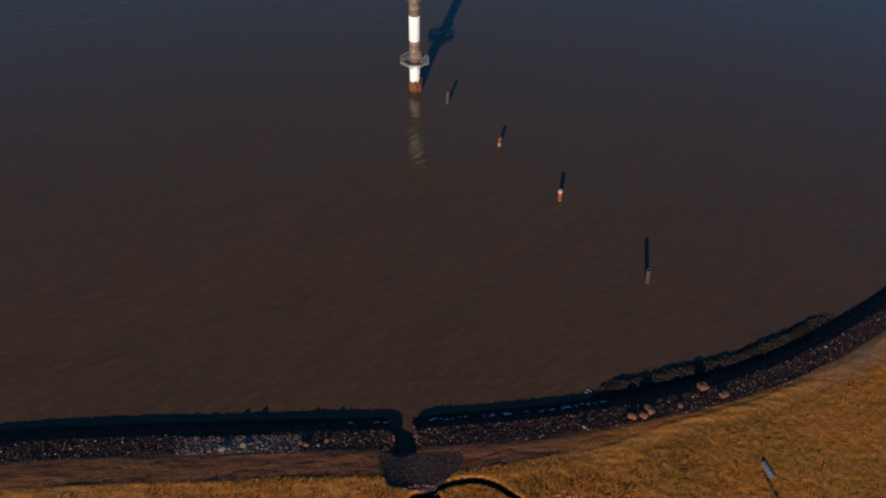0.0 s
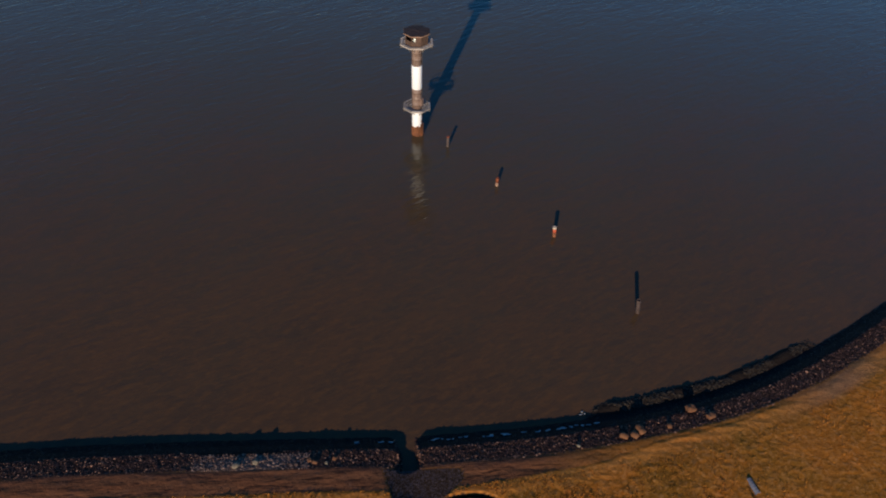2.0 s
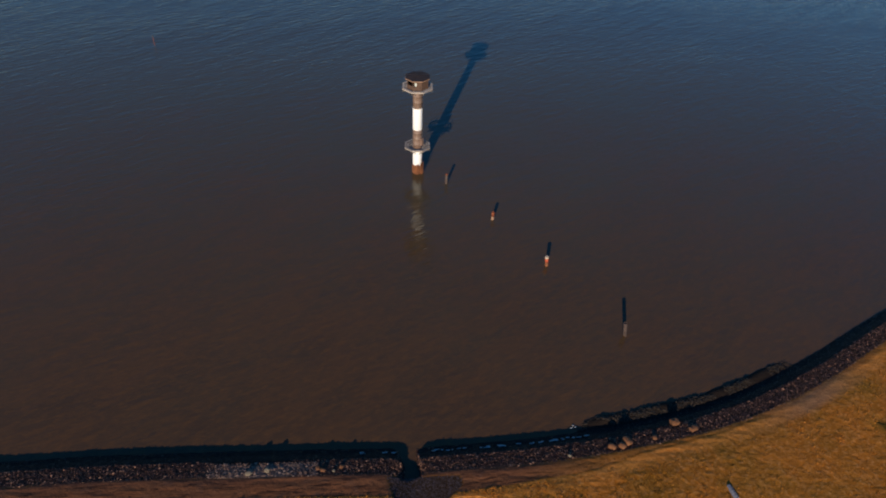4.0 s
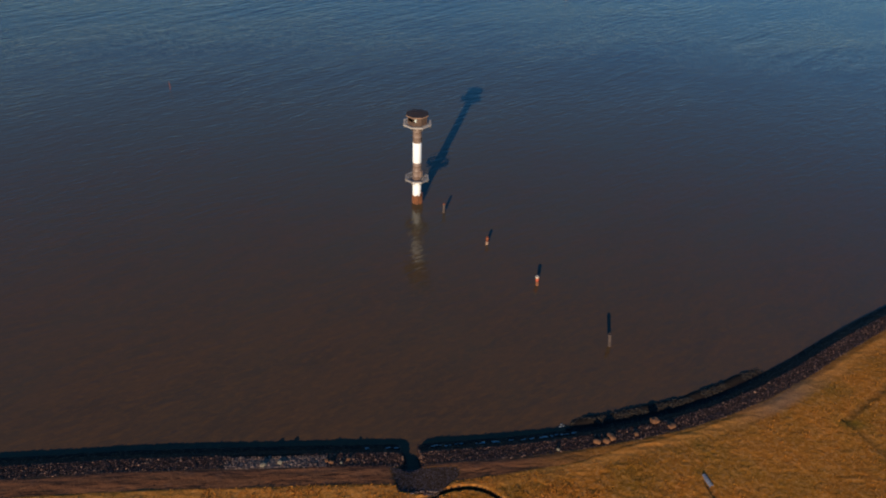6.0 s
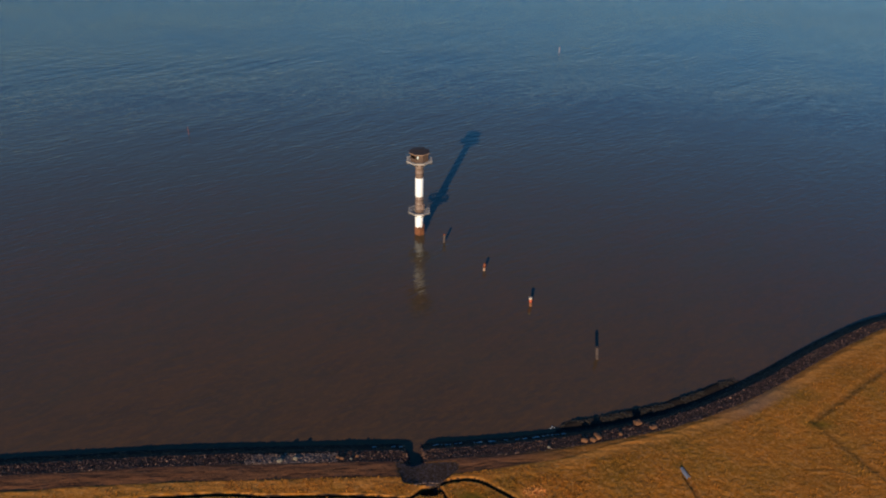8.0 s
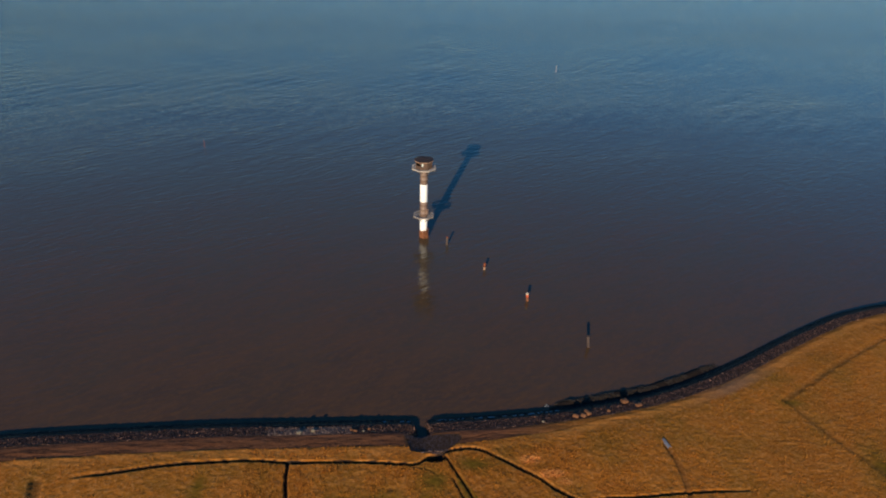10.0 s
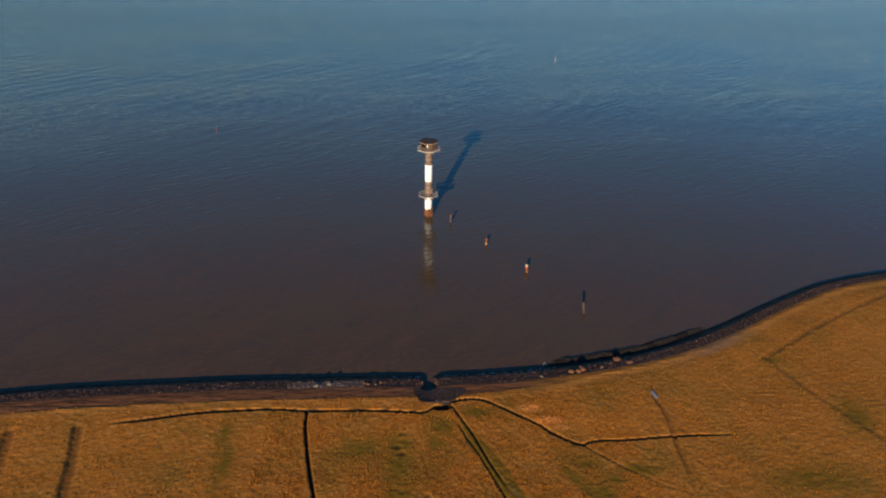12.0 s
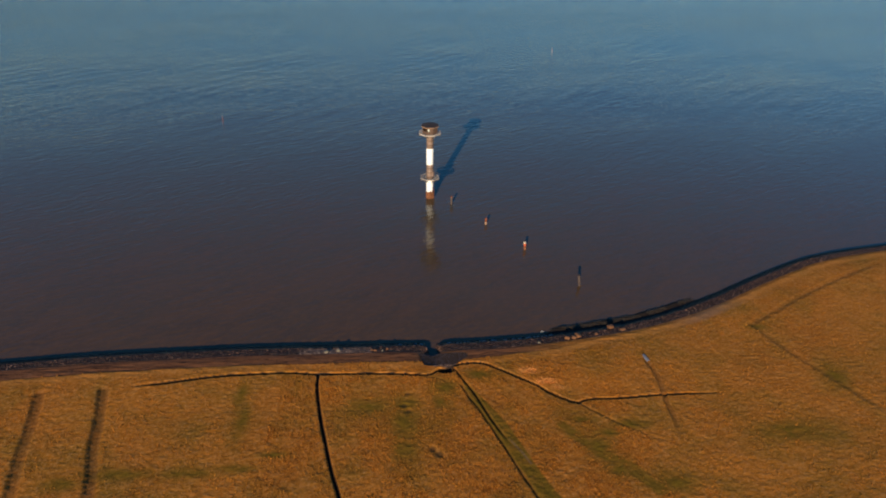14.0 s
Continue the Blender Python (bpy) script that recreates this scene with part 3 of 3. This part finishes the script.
def build_tower():
    tower = empty("beacon_tower", -0.05, 0.5, 0)
    tower.scale.z = 1.012
    r = 0.83
    bands = [("shaft_base", 1.0, 1.72, RUST, "bare rusted foot of the shaft"), ("shaft_lower", 1.72, 4.80, WHITE, "white painted shaft section, flaking at the foot"),
             ("shaft_middle", 4.80, 8.74, BROWN, "weathered red-brown shaft section"), ("shaft_band", 8.74, 12.84, WHITE, "bright white painted band"),
             ("shaft_upper", 12.84, 16.28, BROWN, "weathered red-brown shaft section")]
    lathe_foot = lathe(bmesh.new(), [(r * 0.97, -2.2), (r * 0.97, 1.0)], 40)
    part("shaft_foot", lathe_foot, RUST, tower, "rusted steel foot standing in the water")
    for name, low, high, mat, label in bands:
        rr = r + (0.02 if mat is WHITE else 0.0)
        rings = [(rr - 0.012, low + 0.002), (rr, low + 0.03)]
        z = low + 1.1
        while mat is not WHITE and z < high - 0.3:
            rings += [(rr, z - 0.05), (rr + 0.014, z - 0.04), (rr + 0.014, z + 0.04), (rr, z + 0.05)]
            z += 1.1
        part(name, lathe(bmesh.new(), rings + [(rr, high - 0.03), (rr - 0.012, high - 0.002)], 40), mat, tower, label)
    # torn rusty sheet piles round the foot
    for k in range(26):
        a = 2 * math.pi * k / 26
        torn = max(0.0, math.cos(a + 0.75)) ** 1.5
        top = 1.32 + 0.75 * torn + 0.22 * math.sin(5.1 * k) + 0.16 * math.sin(2.3 * k + 1)
        out = r + 0.04 + 0.03 * (k % 2) + 0.26 * torn * (k % 3 > 0)
        bm = box(bmesh.new(), (0.16 + 0.04 * (k % 2), 0.10, top + 1.9), pose(out * math.cos(a), out * math.sin(a), (top - 1.9) / 2, 0, 2.0 * math.sin(k * 1.7), math.degrees(a) + 90), 0.015)
        for v in bm.verts:
            if v.co.z > 0.5:
                v.co.z += 0.16 * math.sin(31 * v.co.x + 17 * v.co.y + k)
        part("sheet_pile", bm, RUST, tower)
    for a, z, tall in ((-22, 4.35, 0.35), (-12, 3.5, 0.6), (-28, 2.7, 0.5), (-15, 2.35, 0.7), (-40, 2.0, 0.4)):
        part("rust_scab", box(bmesh.new(), (0.16, 0.05, tall), pose((r + 0.03) * math.cos(radians(a)), (r + 0.03) * math.sin(radians(a)), z, 0, 0, a + 90), 0.012), RUST, tower, "rust breaking through the white paint")
    build_gallery(tower, 5.00, 2.42, r, 0.44, True)
    build_gallery(tower, 16.30, 2.78, r, 0.42, False)
    part("fuse_box", box(bmesh.new(), (0.5, 0.55, 1.3), pose(0.76, -0.58, 6.45, 0, 0, -38), 0.03), BROWN, tower, "rusty steel cabinet on the shaft")
    bm = bmesh.new()
    for s in (-0.18, 0.18):
        bar(bm, (0.90, s + 0.15, 5.1), (0.90, s + 0.15, 16.2), 0.025)
    for i in range(36):
        bar(bm, (0.90, -0.03, 5.3 + 0.3 * i), (0.90, 0.33, 5.3 + 0.3 * i), 0.014, 5)
    part("ladder", bm, IRON, tower, "dark iron ladder up the shaft")
    # the lantern cabin: eight wall panels, two with their windows gone
    cabin = part("cabin_floor", lathe(bmesh.new(), [(1.9, 16.44), (1.9, 16.56)], 8, math.pi / 8), BEAM, tower, "dark floor of the lantern cabin")
    low, high, wall_r = 16.56, 18.297, 1.82
    base = octagon(wall_r, 0)
    for k, (a, b) in enumerate(zip(base, base[1:] + base[:1])):
        mid, run = (a + b) / 2, b - a
        m = Matrix.Translation(mid) @ Matrix.Rotation(math.atan2(run.y, run.x), 4, "Z")
        def panel(name, across, up, wide, tall, label=""):
            return part(name, box(bmesh.new(), (run.length * wide, 0.08, tall), m @ Matrix.Translation((run.length * across, 0, up)), 0.01), CABIN, tower, label)
        if k == 5:
            # the front: closed on one side, an empty window on the other
            panel("wall_panel", 0.19, (low + high) / 2, 0.62, high - low)
            panel("window_sill_panel", -0.31, low + 0.41, 0.38, 0.82)
            panel("window_head", -0.31, high - 0.13, 0.38, 0.26)
        elif k in (3, 4):
            panel("window_sill_panel", 0, low + 0.41, 1.0, 0.82, "rusted wall panel with its window gone")
            panel("window_head", 0, high - 0.13, 1.0, 0.26)
        else:
            panel("wall_panel", 0, (low + high) / 2, 1.0, high - low)
            for i in (-1, 0, 1):
                part("batten", box(bmesh.new(), (0.05, 0.04, high - low), m @ Matrix.Translation((run.length * i / 4, -0.055, (low + high) / 2))), CABIN, tower)
    for q in octagon(wall_r + 0.03, 0):
        part("corner_post", box(bmesh.new(), (0.14, 0.14, high - low + 0.1), Matrix.Translation((q.x, q.y, (low + high) / 2)) @ Matrix.Rotation(math.atan2(q.y, q.x), 4, "Z"), 0.015), CABIN, tower)
    lamp = lathe(bmesh.new(), [(0.16, 17.0), (0.16, 17.3), (0.26, 17.36), (0.30, 17.55), (0.30, 17.85), (0.22, 18.0), (0.08, 18.06)], 16)
    bmesh.ops.translate(lamp, verts=lamp.verts, vec=(-0.22, -1.35, -0.05))
    part("lantern_lens", lamp, GLASS, tower, "old pale glass lantern lens")
    part("lens_stand", box(bmesh.new(), (0.4, 0.4, 0.45), Matrix.Translation((-0.22, -1.35, 16.76)), 0.02), IRON, tower)
    # the roof: a low octagonal pyramid with a lighter fascia
    turn = math.pi / 8
    part("roof_fascia", lathe(bmesh.new(), [(2.14, 18.30), (2.22, 18.31), (2.22, 18.42), (2.16, 18.44)], 8, turn), EDGE, tower, "sunlit rusty fascia round the roof")
    part("roof", lathe(bmesh.new(), [(2.20, 18.443), (2.20, 18.47), (1.2, 18.53), (0.25, 18.59), (0.2, 18.64), (0.02, 18.65)], 8, turn), ROOF, tower, "dark felted octagonal roof")
    for q in octagon(2.1, 18.49):
        part("roof_seam", bar(bmesh.new(), q, (q.x * 0.12, q.y * 0.12, 18.60), 0.022, 5), ROOF, tower)
    return tagged(tower, "derelict red and white beacon tower with two galleries, in water", "lighthouse")


build_tower()


# ---- piles in the water ----
def build_pile(x, y, height, r, lean, material, label, cap=None, foot=None, head=0.34, head_label="white painted pile head"):
    pile = empty("mooring_pile", x, y, 0)
    pile.rotation_euler = (radians(lean[1]), radians(lean[0]), 0)
    foot_top = height * 0.42 if foot else -0.2
    if foot:
        part("foot", lathe(bmesh.new(), [(r * 0.98, -2.5), (r * 0.98, foot_top)], 18), foot, pile, "rusted lower length of the pile")
    body_top = height - (head if cap else 0.0)
    part("pile_tube", lathe(bmesh.new(), [(r, foot_top if foot else -2.5), (r, body_top - 0.03), (r - 0.03, body_top), (r - 0.05, body_top), (r - 0.06, body_top - 0.12)], 18), material, pile)
    part("collar", lathe(bmesh.new(), [(r + 0.005, body_top - 0.36), (r + 0.03, body_top - 0.34), (r + 0.03, body_top - 0.24), (r + 0.005, body_top - 0.22)], 18, caps=False), material, pile)
    if cap:
        part("cap", lathe(bmesh.new(), [(r + 0.015, body_top), (r + 0.03, body_top + 0.05), (r + 0.03, height - 0.05), (r - 0.02, height)], 18), cap, pile, head_label)
    return tagged(pile, label, "mooring pile", "row of piles")


build_pile(5.2, -3.45, 2.0, 0.24, (0.5, 0), GREY_PILE, "grey-brown weathered steel pile with a reddish head beside the tower", RED_PILE, None, 0.16, "faded red pile head")
build_pile(12.72, -14.4, 1.5, 0.25, (1, 0), RED_PILE, "orange rusted steel pile standing in the water", None, EDGE)
build_pile(20.2, -26.55, 1.80, 0.27, (-5, 0), RED_CAP, "red pile with a white head and rusty foot", CREAM, RUST)
build_pile(29.0, -41.6, 2.35, 0.27, (-8, 0), PINK_PILE, "faded grey-pink steel pile, leaning slightly")


# ---- loose stones ----
def rock_shape(seed, rough=0.22, level=1):
    """A lumpy stone of about unit size."""
    bm = bmesh.new()
    bmesh.ops.create_icosphere(bm, subdivisions=level, radius=0.5)
    for v in bm.verts:
        v.co *= 1 + rough * noise.noise(v.co * 3.1 + Vector((seed * 7.3, seed * 1.7, 0)))
        v.co.z *= 0.72
        for axis in range(3):
            v.co[axis] = max(-0.42, min(0.42, v.co[axis]))
    return bm


def scatter(name, places, sizes, material, label, category, flat=0.6, shapes=5, seed=3):
    """Many small stones in one mesh."""
    pick = np.random.default_rng(seed)
    kinds = []
    for s in range(shapes):
        bm = rock_shape(s + seed)
        bmesh.ops.triangulate(bm, faces=bm.faces)
        bm.verts.index_update()
        kinds.append((np.array([v.co[:] for v in bm.verts]), np.array([[v.index for v in f.verts] for f in bm.faces])))
        bm.free()
    verts, faces, at = [], [], 0
    for (x, y, z), size in zip(places, sizes):
        v, f = kinds[pick.integers(shapes)]
        a = pick.random() * 2 * math.pi
        c, s = math.cos(a), math.sin(a)
        w = v * (size * pick.uniform(0.75, 1.35), size * pick.uniform(0.7, 1.1), size * flat * pick.uniform(0.8, 1.3))
        tilt = pick.uniform(-0.3, 0.3)
        w = np.stack([w[:, 0], w[:, 1], w[:, 2] + tilt * w[:, 0]], 1)
        verts.append(np.stack([c * w[:, 0] - s * w[:, 1] + x, s * w[:, 0] + c * w[:, 1] + y, w[:, 2] + z], 1))
        faces.append(f + at)
        at += len(v)
    ob = raw_mesh(name, np.concatenate(verts), np.concatenate(faces), material)
    return tagged(ob, label, category, kind="stuff")


def strip_places(count, x0, x1, d0, d1, sink, seed, keep=None):
    """Places between two distances from the water's edge."""
    pick = np.random.default_rng(seed)
    x = pick.uniform(x0, x1, count)
    d = pick.uniform(d0, d1, count)
    px, py = np.array(SHORE).T
    slope = (np.interp(x + 2, px, py) - np.interp(x - 2, px, py)) / 4
    y = np.interp(x, px, py) - d * np.sqrt(1 + slope**2)
    h, cover = land(x, y)
    left, right = outlet_sides(y)
    ok = (x < left - 0.5) | (x > right + 0.3) | (y < -64.8)
    ok &= apron_cover(x, y) < 0.1
    ok &= np.hypot((x - 1.6) / 1.7, (y + 69.4) / 0.8) > 1
    if keep is not None:
        ok &= keep(x, y)
    return np.stack([x, y, h - sink], 1)[ok]


def build_stones():
    p = strip_places(56000, -84, 112, 3.0, 5.5, 0.0, 11, lambda x, y: np.abs(x + 16.5 + 2 * np.sin(y * 3)) > 5.0)
    size = np.random.default_rng(12).gamma(4.0, 0.029, len(p)).clip(0.07, 0.36)
    scatter("revetment_stones", p, size, STONE, "brown dumped stones of the sloping shore revetment", "stones")
    p = strip_places(1700, -22.5, -10.5, 3.4, 5.5, 0.0, 18)
    size = np.random.default_rng(19).gamma(4.0, 0.036, len(p)).clip(0.09, 0.45)
    scatter("bleached_rubble", p, size, BLEACHED, "pale bleached rubble spread over the revetment", "stones")
    p = strip_places(9000, -62, 75, 1.15, 3.15, 0.03, 13)
    size = np.random.default_rng(14).gamma(4.0, 0.045, len(p)).clip(0.1, 0.34)
    scatter("wet_shaded_stones", p, size, WET_SHADED_STONE, "dark wetted stones at the foot of the revetment, slope shade in their colour", "stones", 0.5)
    p = strip_places(3000, 19.5, 50, -1.2, 0.9, 0.0, 15, lambda x, y: value_noise(x, y, 3.0, 2) > -0.25)
    p[:, 2] = np.maximum(p[:, 2], -0.12)
    size = np.random.default_rng(16).gamma(4.0, 0.05, len(p)).clip(0.1, 0.4)
    scatter("rubble_bank", p, size, WEED_STONE, "weed-covered rubble bank lying along the water's edge", "stones", 0.75)
    # stones at the cut ends by the outlet
    pick = np.random.default_rng(21)
    ends = []
    for side in (-1, 1):
        for _ in range(170):
            y = pick.uniform(-64.6, -60.3)
            out = pick.uniform(0.05, 0.5)
            ends.append((outlet_sides(y)[side > 0] + side * out * (1.6 if side < 0 else 1.0), y))
    ex, ey = np.array(ends).T
    ends = np.stack([ex, ey, land(ex, ey)[0] + 0.02], 1)
    scatter("outlet_stones", ends, pick.uniform(0.15, 0.36, len(ends)), STONE, "stones lining the cut sides of the outlet", "stones")
    # pale stones over the culvert mouth
    x = pick.uniform(-0.4, 3.4, 60)
    y = -68.65 + 0.38 * np.sin((x + 0.4) / 3.8 * math.pi) + pick.uniform(-0.1, 0.1, 60)
    h, cover = land(x, y)
    scatter("culvert_head_stones", np.stack([x, y, h + 0.03], 1), pick.uniform(0.12, 0.26, 60), BLEACHED, "pale stones laid along the head of the culvert", "stones")
    # the apron's dark cobbles
    x, y = pick.uniform(-3.6, 6.0, 5200), pick.uniform(-69.6, -64.3, 5200)
    ok = apron_cover(x, y) > 0.5
    h, cover = land(x[ok], y[ok])
    scatter("cobble_apron", np.stack([x[ok], y[ok], h - 0.03], 1), pick.uniform(0.16, 0.30, ok.sum()), COBBLE, "dark grey cobbled apron above the outlet", "paving", 0.35)


def build_boulder(x, y, size, material, label, seed):
    bm = rock_shape(seed, 0.45, 3)
    bmesh.ops.scale(bm, vec=size, verts=bm.verts)
    for f in bm.faces:
        f.smooth = True
    ob = mesh_object("boulder", bm, material)
    h, cover = land(np.array([x, x]), np.array([y, y]))
    ob.location = (x, y, float(h[0]) + size[2] * 0.22)
    ob.rotation_euler.z = seed * 1.3
    return tagged(ob, label, "boulder", "boulders on the shore")


build_stones()
for n, (x, y, s, mat, label) in enumerate((
        (22.9, -60.9, (1.1, 0.8, 0.8), OCHRE, "ochre boulder on the shore revetment"), (24.1, -60.8, (0.9, 1.0, 0.8), OCHRE, "ochre boulder on the shore revetment"),
        (24.8, -60.1, (1.4, 1.1, 1.0), OCHRE, "largest ochre boulder of a group on the revetment"), (31.3, -57.2, (1.3, 1.1, 1.0), OCHRE, "lone ochre boulder above the dark shore"),
        (28.2, -59.6, (0.8, 0.6, 0.5), OCHRE, "low ochre boulder on the shore revetment"), (-16.0, -63.9, (0.7, 0.7, 0.55), PALE, "pale boulder among bleached rubble"),
        (-17.9, -64.3, (1.0, 0.7, 0.5), PALE, "flat pale boulder among bleached rubble"), (17.8, -62.1, (0.45, 0.4, 0.4), PALE, "small pale stone on the revetment"),
        (33.2, -58.3, (1.3, 0.9, 0.6), OCHRE, "low ochre boulder on the shore revetment"), (-10.5, -63.6, (0.6, 0.5, 0.45), OCHRE, "small ochre stone on the revetment"),
        (-9.9, -63.9, (0.7, 0.5, 0.4), OCHRE, "small ochre stone on the revetment"), (-7.9, -63.4, (0.6, 0.5, 0.45), OCHRE, "small ochre stone on the revetment"),
        (-8.7, -64.0, (0.4, 0.35, 0.35), PALE, "small pale stone on the revetment"))):
    build_boulder(x, y, s, mat, label, n + 2)


# ---- culvert pipe at the head of a ditch ----
def build_culvert():
    pipe = empty("culvert_pipe", 34.75, -67.0, 0)
    h, cover = land(np.array([34.75, 34.75]), np.array([-67.0, -67.0]))
    pipe.location.z = float(h[0]) + 0.12
    bm = lathe(bmesh.new(), [(0.26, -0.85), (0.26, 0.85), (0.21, 0.85), (0.21, -0.85)], 24, caps=False)
    bmesh.ops.transform(bm, matrix=pose(0, 0, 0, 90, 0, 14), verts=bm.verts)
    part("pipe", bm, ZINC, pipe)
    for k in range(6):
        bm = lathe(bmesh.new(), [(0.262, 0.02), (0.28, 0.05), (0.28, 0.08), (0.262, 0.11)], 24, caps=False)
        bmesh.ops.transform(bm, matrix=pose(0, 0, 0, 90, 0, 14) @ Matrix.Translation((0, 0, -0.85 + 0.31 * k)), verts=bm.verts)
        part("rib", bm, ZINC, pipe)
    return tagged(pipe, "half-buried blue-grey galvanised culvert pipe in a ditch", "pipe")


build_culvert()


def build_ice():
    """Thin plates of ice left on the shaded foot of the slope."""
    pick = np.random.default_rng(41)
    p = np.concatenate([strip_places(34, 1.5, 21, 1.75, 2.1, 0.0, 42), strip_places(5, -6, -1.5, 1.75, 2.1, 0.0, 43), strip_places(3, 18.8, 20.4, 0.0, 0.4, 0.10, 44)])
    p[:, 2] = np.maximum(p[:, 2], -0.08)
    verts, faces, at = [], [], 0
    a = np.arange(12) * math.pi / 6
    for x, y, z in p:
        long, wide = pick.uniform(0.06, 0.30), pick.uniform(0.04, 0.11)
        k = 1 + 0.25 * np.sin(2 * a + pick.uniform(0, 6)) + 0.15 * np.sin(3 * a)
        fall = -0.5 * wide * k * np.sin(a)
        ring = np.stack([x + long * k * np.cos(a), y + wide * k * np.sin(a) + 0.09 * long * np.cos(a), z + 0.16 + fall], 1)
        verts += [np.array([[x, y, z + 0.20]]), ring, ring - (0, 0, 0.12)]
        faces += [[at, at + 1 + i, at + 1 + (i + 1) % 12] for i in range(12)]
        faces += [[at + 1 + i, at + 13 + i, at + 13 + (i + 1) % 12] for i in range(12)]
        faces += [[at + 1 + i, at + 13 + (i + 1) % 12, at + 1 + (i + 1) % 12] for i in range(12)]
        at += 25
    ob = raw_mesh("shore_ice", np.concatenate(verts), faces, ICE)
    return tagged(ob, "pale patches of ice in the shade of the shore", "ice", kind="stuff")


build_ice()


# ---- far stakes in the water ----
def build_stake(x, y, height, thick, material, label):
    stake = empty("channel_stake", x, y, 0)
    part("pole", lathe(bmesh.new(), [(thick, -2.0), (thick * 0.9, height * 0.7), (thick * 0.65, height)], 10), material, stake)
    part("topmark", lathe(bmesh.new(), [(thick * 0.65, height), (thick * 1.4, height + 0.03), (thick * 1.25, height + 0.4), (thick * 0.65, height + 0.43)], 10), GREY_PILE, stake, "small dark topmark")
    return tagged(stake, label, "channel marker")


build_stake(56.5, 155.7, 2.3, 0.08, EDGE, "slim weathered channel stake far out in the water")
build_stake(-65.1, 57.6, 2.1, 0.075, RED_PILE, "thin rusty red stake standing alone in the water")


# ---- dry grass ----
def build_grass():
    """Tussocks as ragged clumps of blades, all in one mesh."""
    pick = np.random.default_rng(31)
    count = 90000
    x = np.where(pick.random(count) < 0.6, pick.uniform(-24, 30, count), pick.uniform(-64, 74, count))
    y = pick.uniform(-98, -44, count)
    d = shore_distance(x, y)
    keep = (d > 8.0) & (apron_cover(x, y) < 0.05)
    h, cover = land(x, y)
    for gap in (-0.22, 0.22):
        keep &= land(x, y + gap)[1]["mud_and_shade"] < 0.2
    keep &= (cover["mud_and_shade"] < 0.15) & (cover["drift"] < 0.3) & (cover["green"] < pick.uniform(0.3, 0.9, count)) & (value_noise(x, y, 3.0, 2) + pick.uniform(-0.5, 0.5, count) > -0.15)
    x, y, h, straw = x[keep], y[keep], h[keep], cover["straw"][keep]
    bleached = straw > pick.uniform(0.33, 0.6, len(x))
    grass_mesh("grass", x[~bleached], y[~bleached], h[~bleached], GRASS, "dry rust-coloured salt-marsh grass tussocks", pick)
    more = np.repeat(np.flatnonzero(bleached), 4)
    mx, my = x[more] + pick.uniform(-0.25, 0.25, len(more)), y[more] + pick.uniform(-0.25, 0.25, len(more))
    grass_mesh("bleached_grass", mx, my, h[more], PALE_GRASS, "flattened straw-pale grass beside a ditch", pick)


def grass_mesh(name, x, y, h, material, label, pick):
    n = len(x)
    size = pick.uniform(0.10, 0.26, n) * (1 + 0.4 * value_noise(x, y, 2.0, 2))
    verts, faces = np.zeros((n, 5, 3, 3)), None
    for b in range(5):
        a = pick.uniform(0, 2 * math.pi, n)
        lean, tall = size * pick.uniform(0.3, 1.0, n), size * pick.uniform(0.5, 1.0, n)
        c, s = np.cos(a), np.sin(a)
        wide = size * 0.32
        verts[:, b, 0] = np.stack([x - s * wide, y + c * wide, h - 0.03], 1)
        verts[:, b, 1] = np.stack([x + s * wide, y - c * wide, h - 0.03], 1)
        verts[:, b, 2] = np.stack([x + c * lean, y + s * lean, h + tall], 1)
    # the blades of a clump share its root, so that a clump is one island
    root = np.stack([x, y, h - 0.04], 1)
    tips = verts[:, :, 2]
    left = verts[:, :, 0]
    allv = np.concatenate([root[:, None], tips, left], 1).reshape(-1, 3)
    base = (np.arange(n) * 11)[:, None, None]
    tri = np.array([[0, 1 + b, 6 + b] for b in range(5)])[None]
    ob = raw_mesh(name, allv, (base + tri).reshape(-1, 3), material)
    return tagged(ob, label, "grass", kind="stuff")


build_grass()
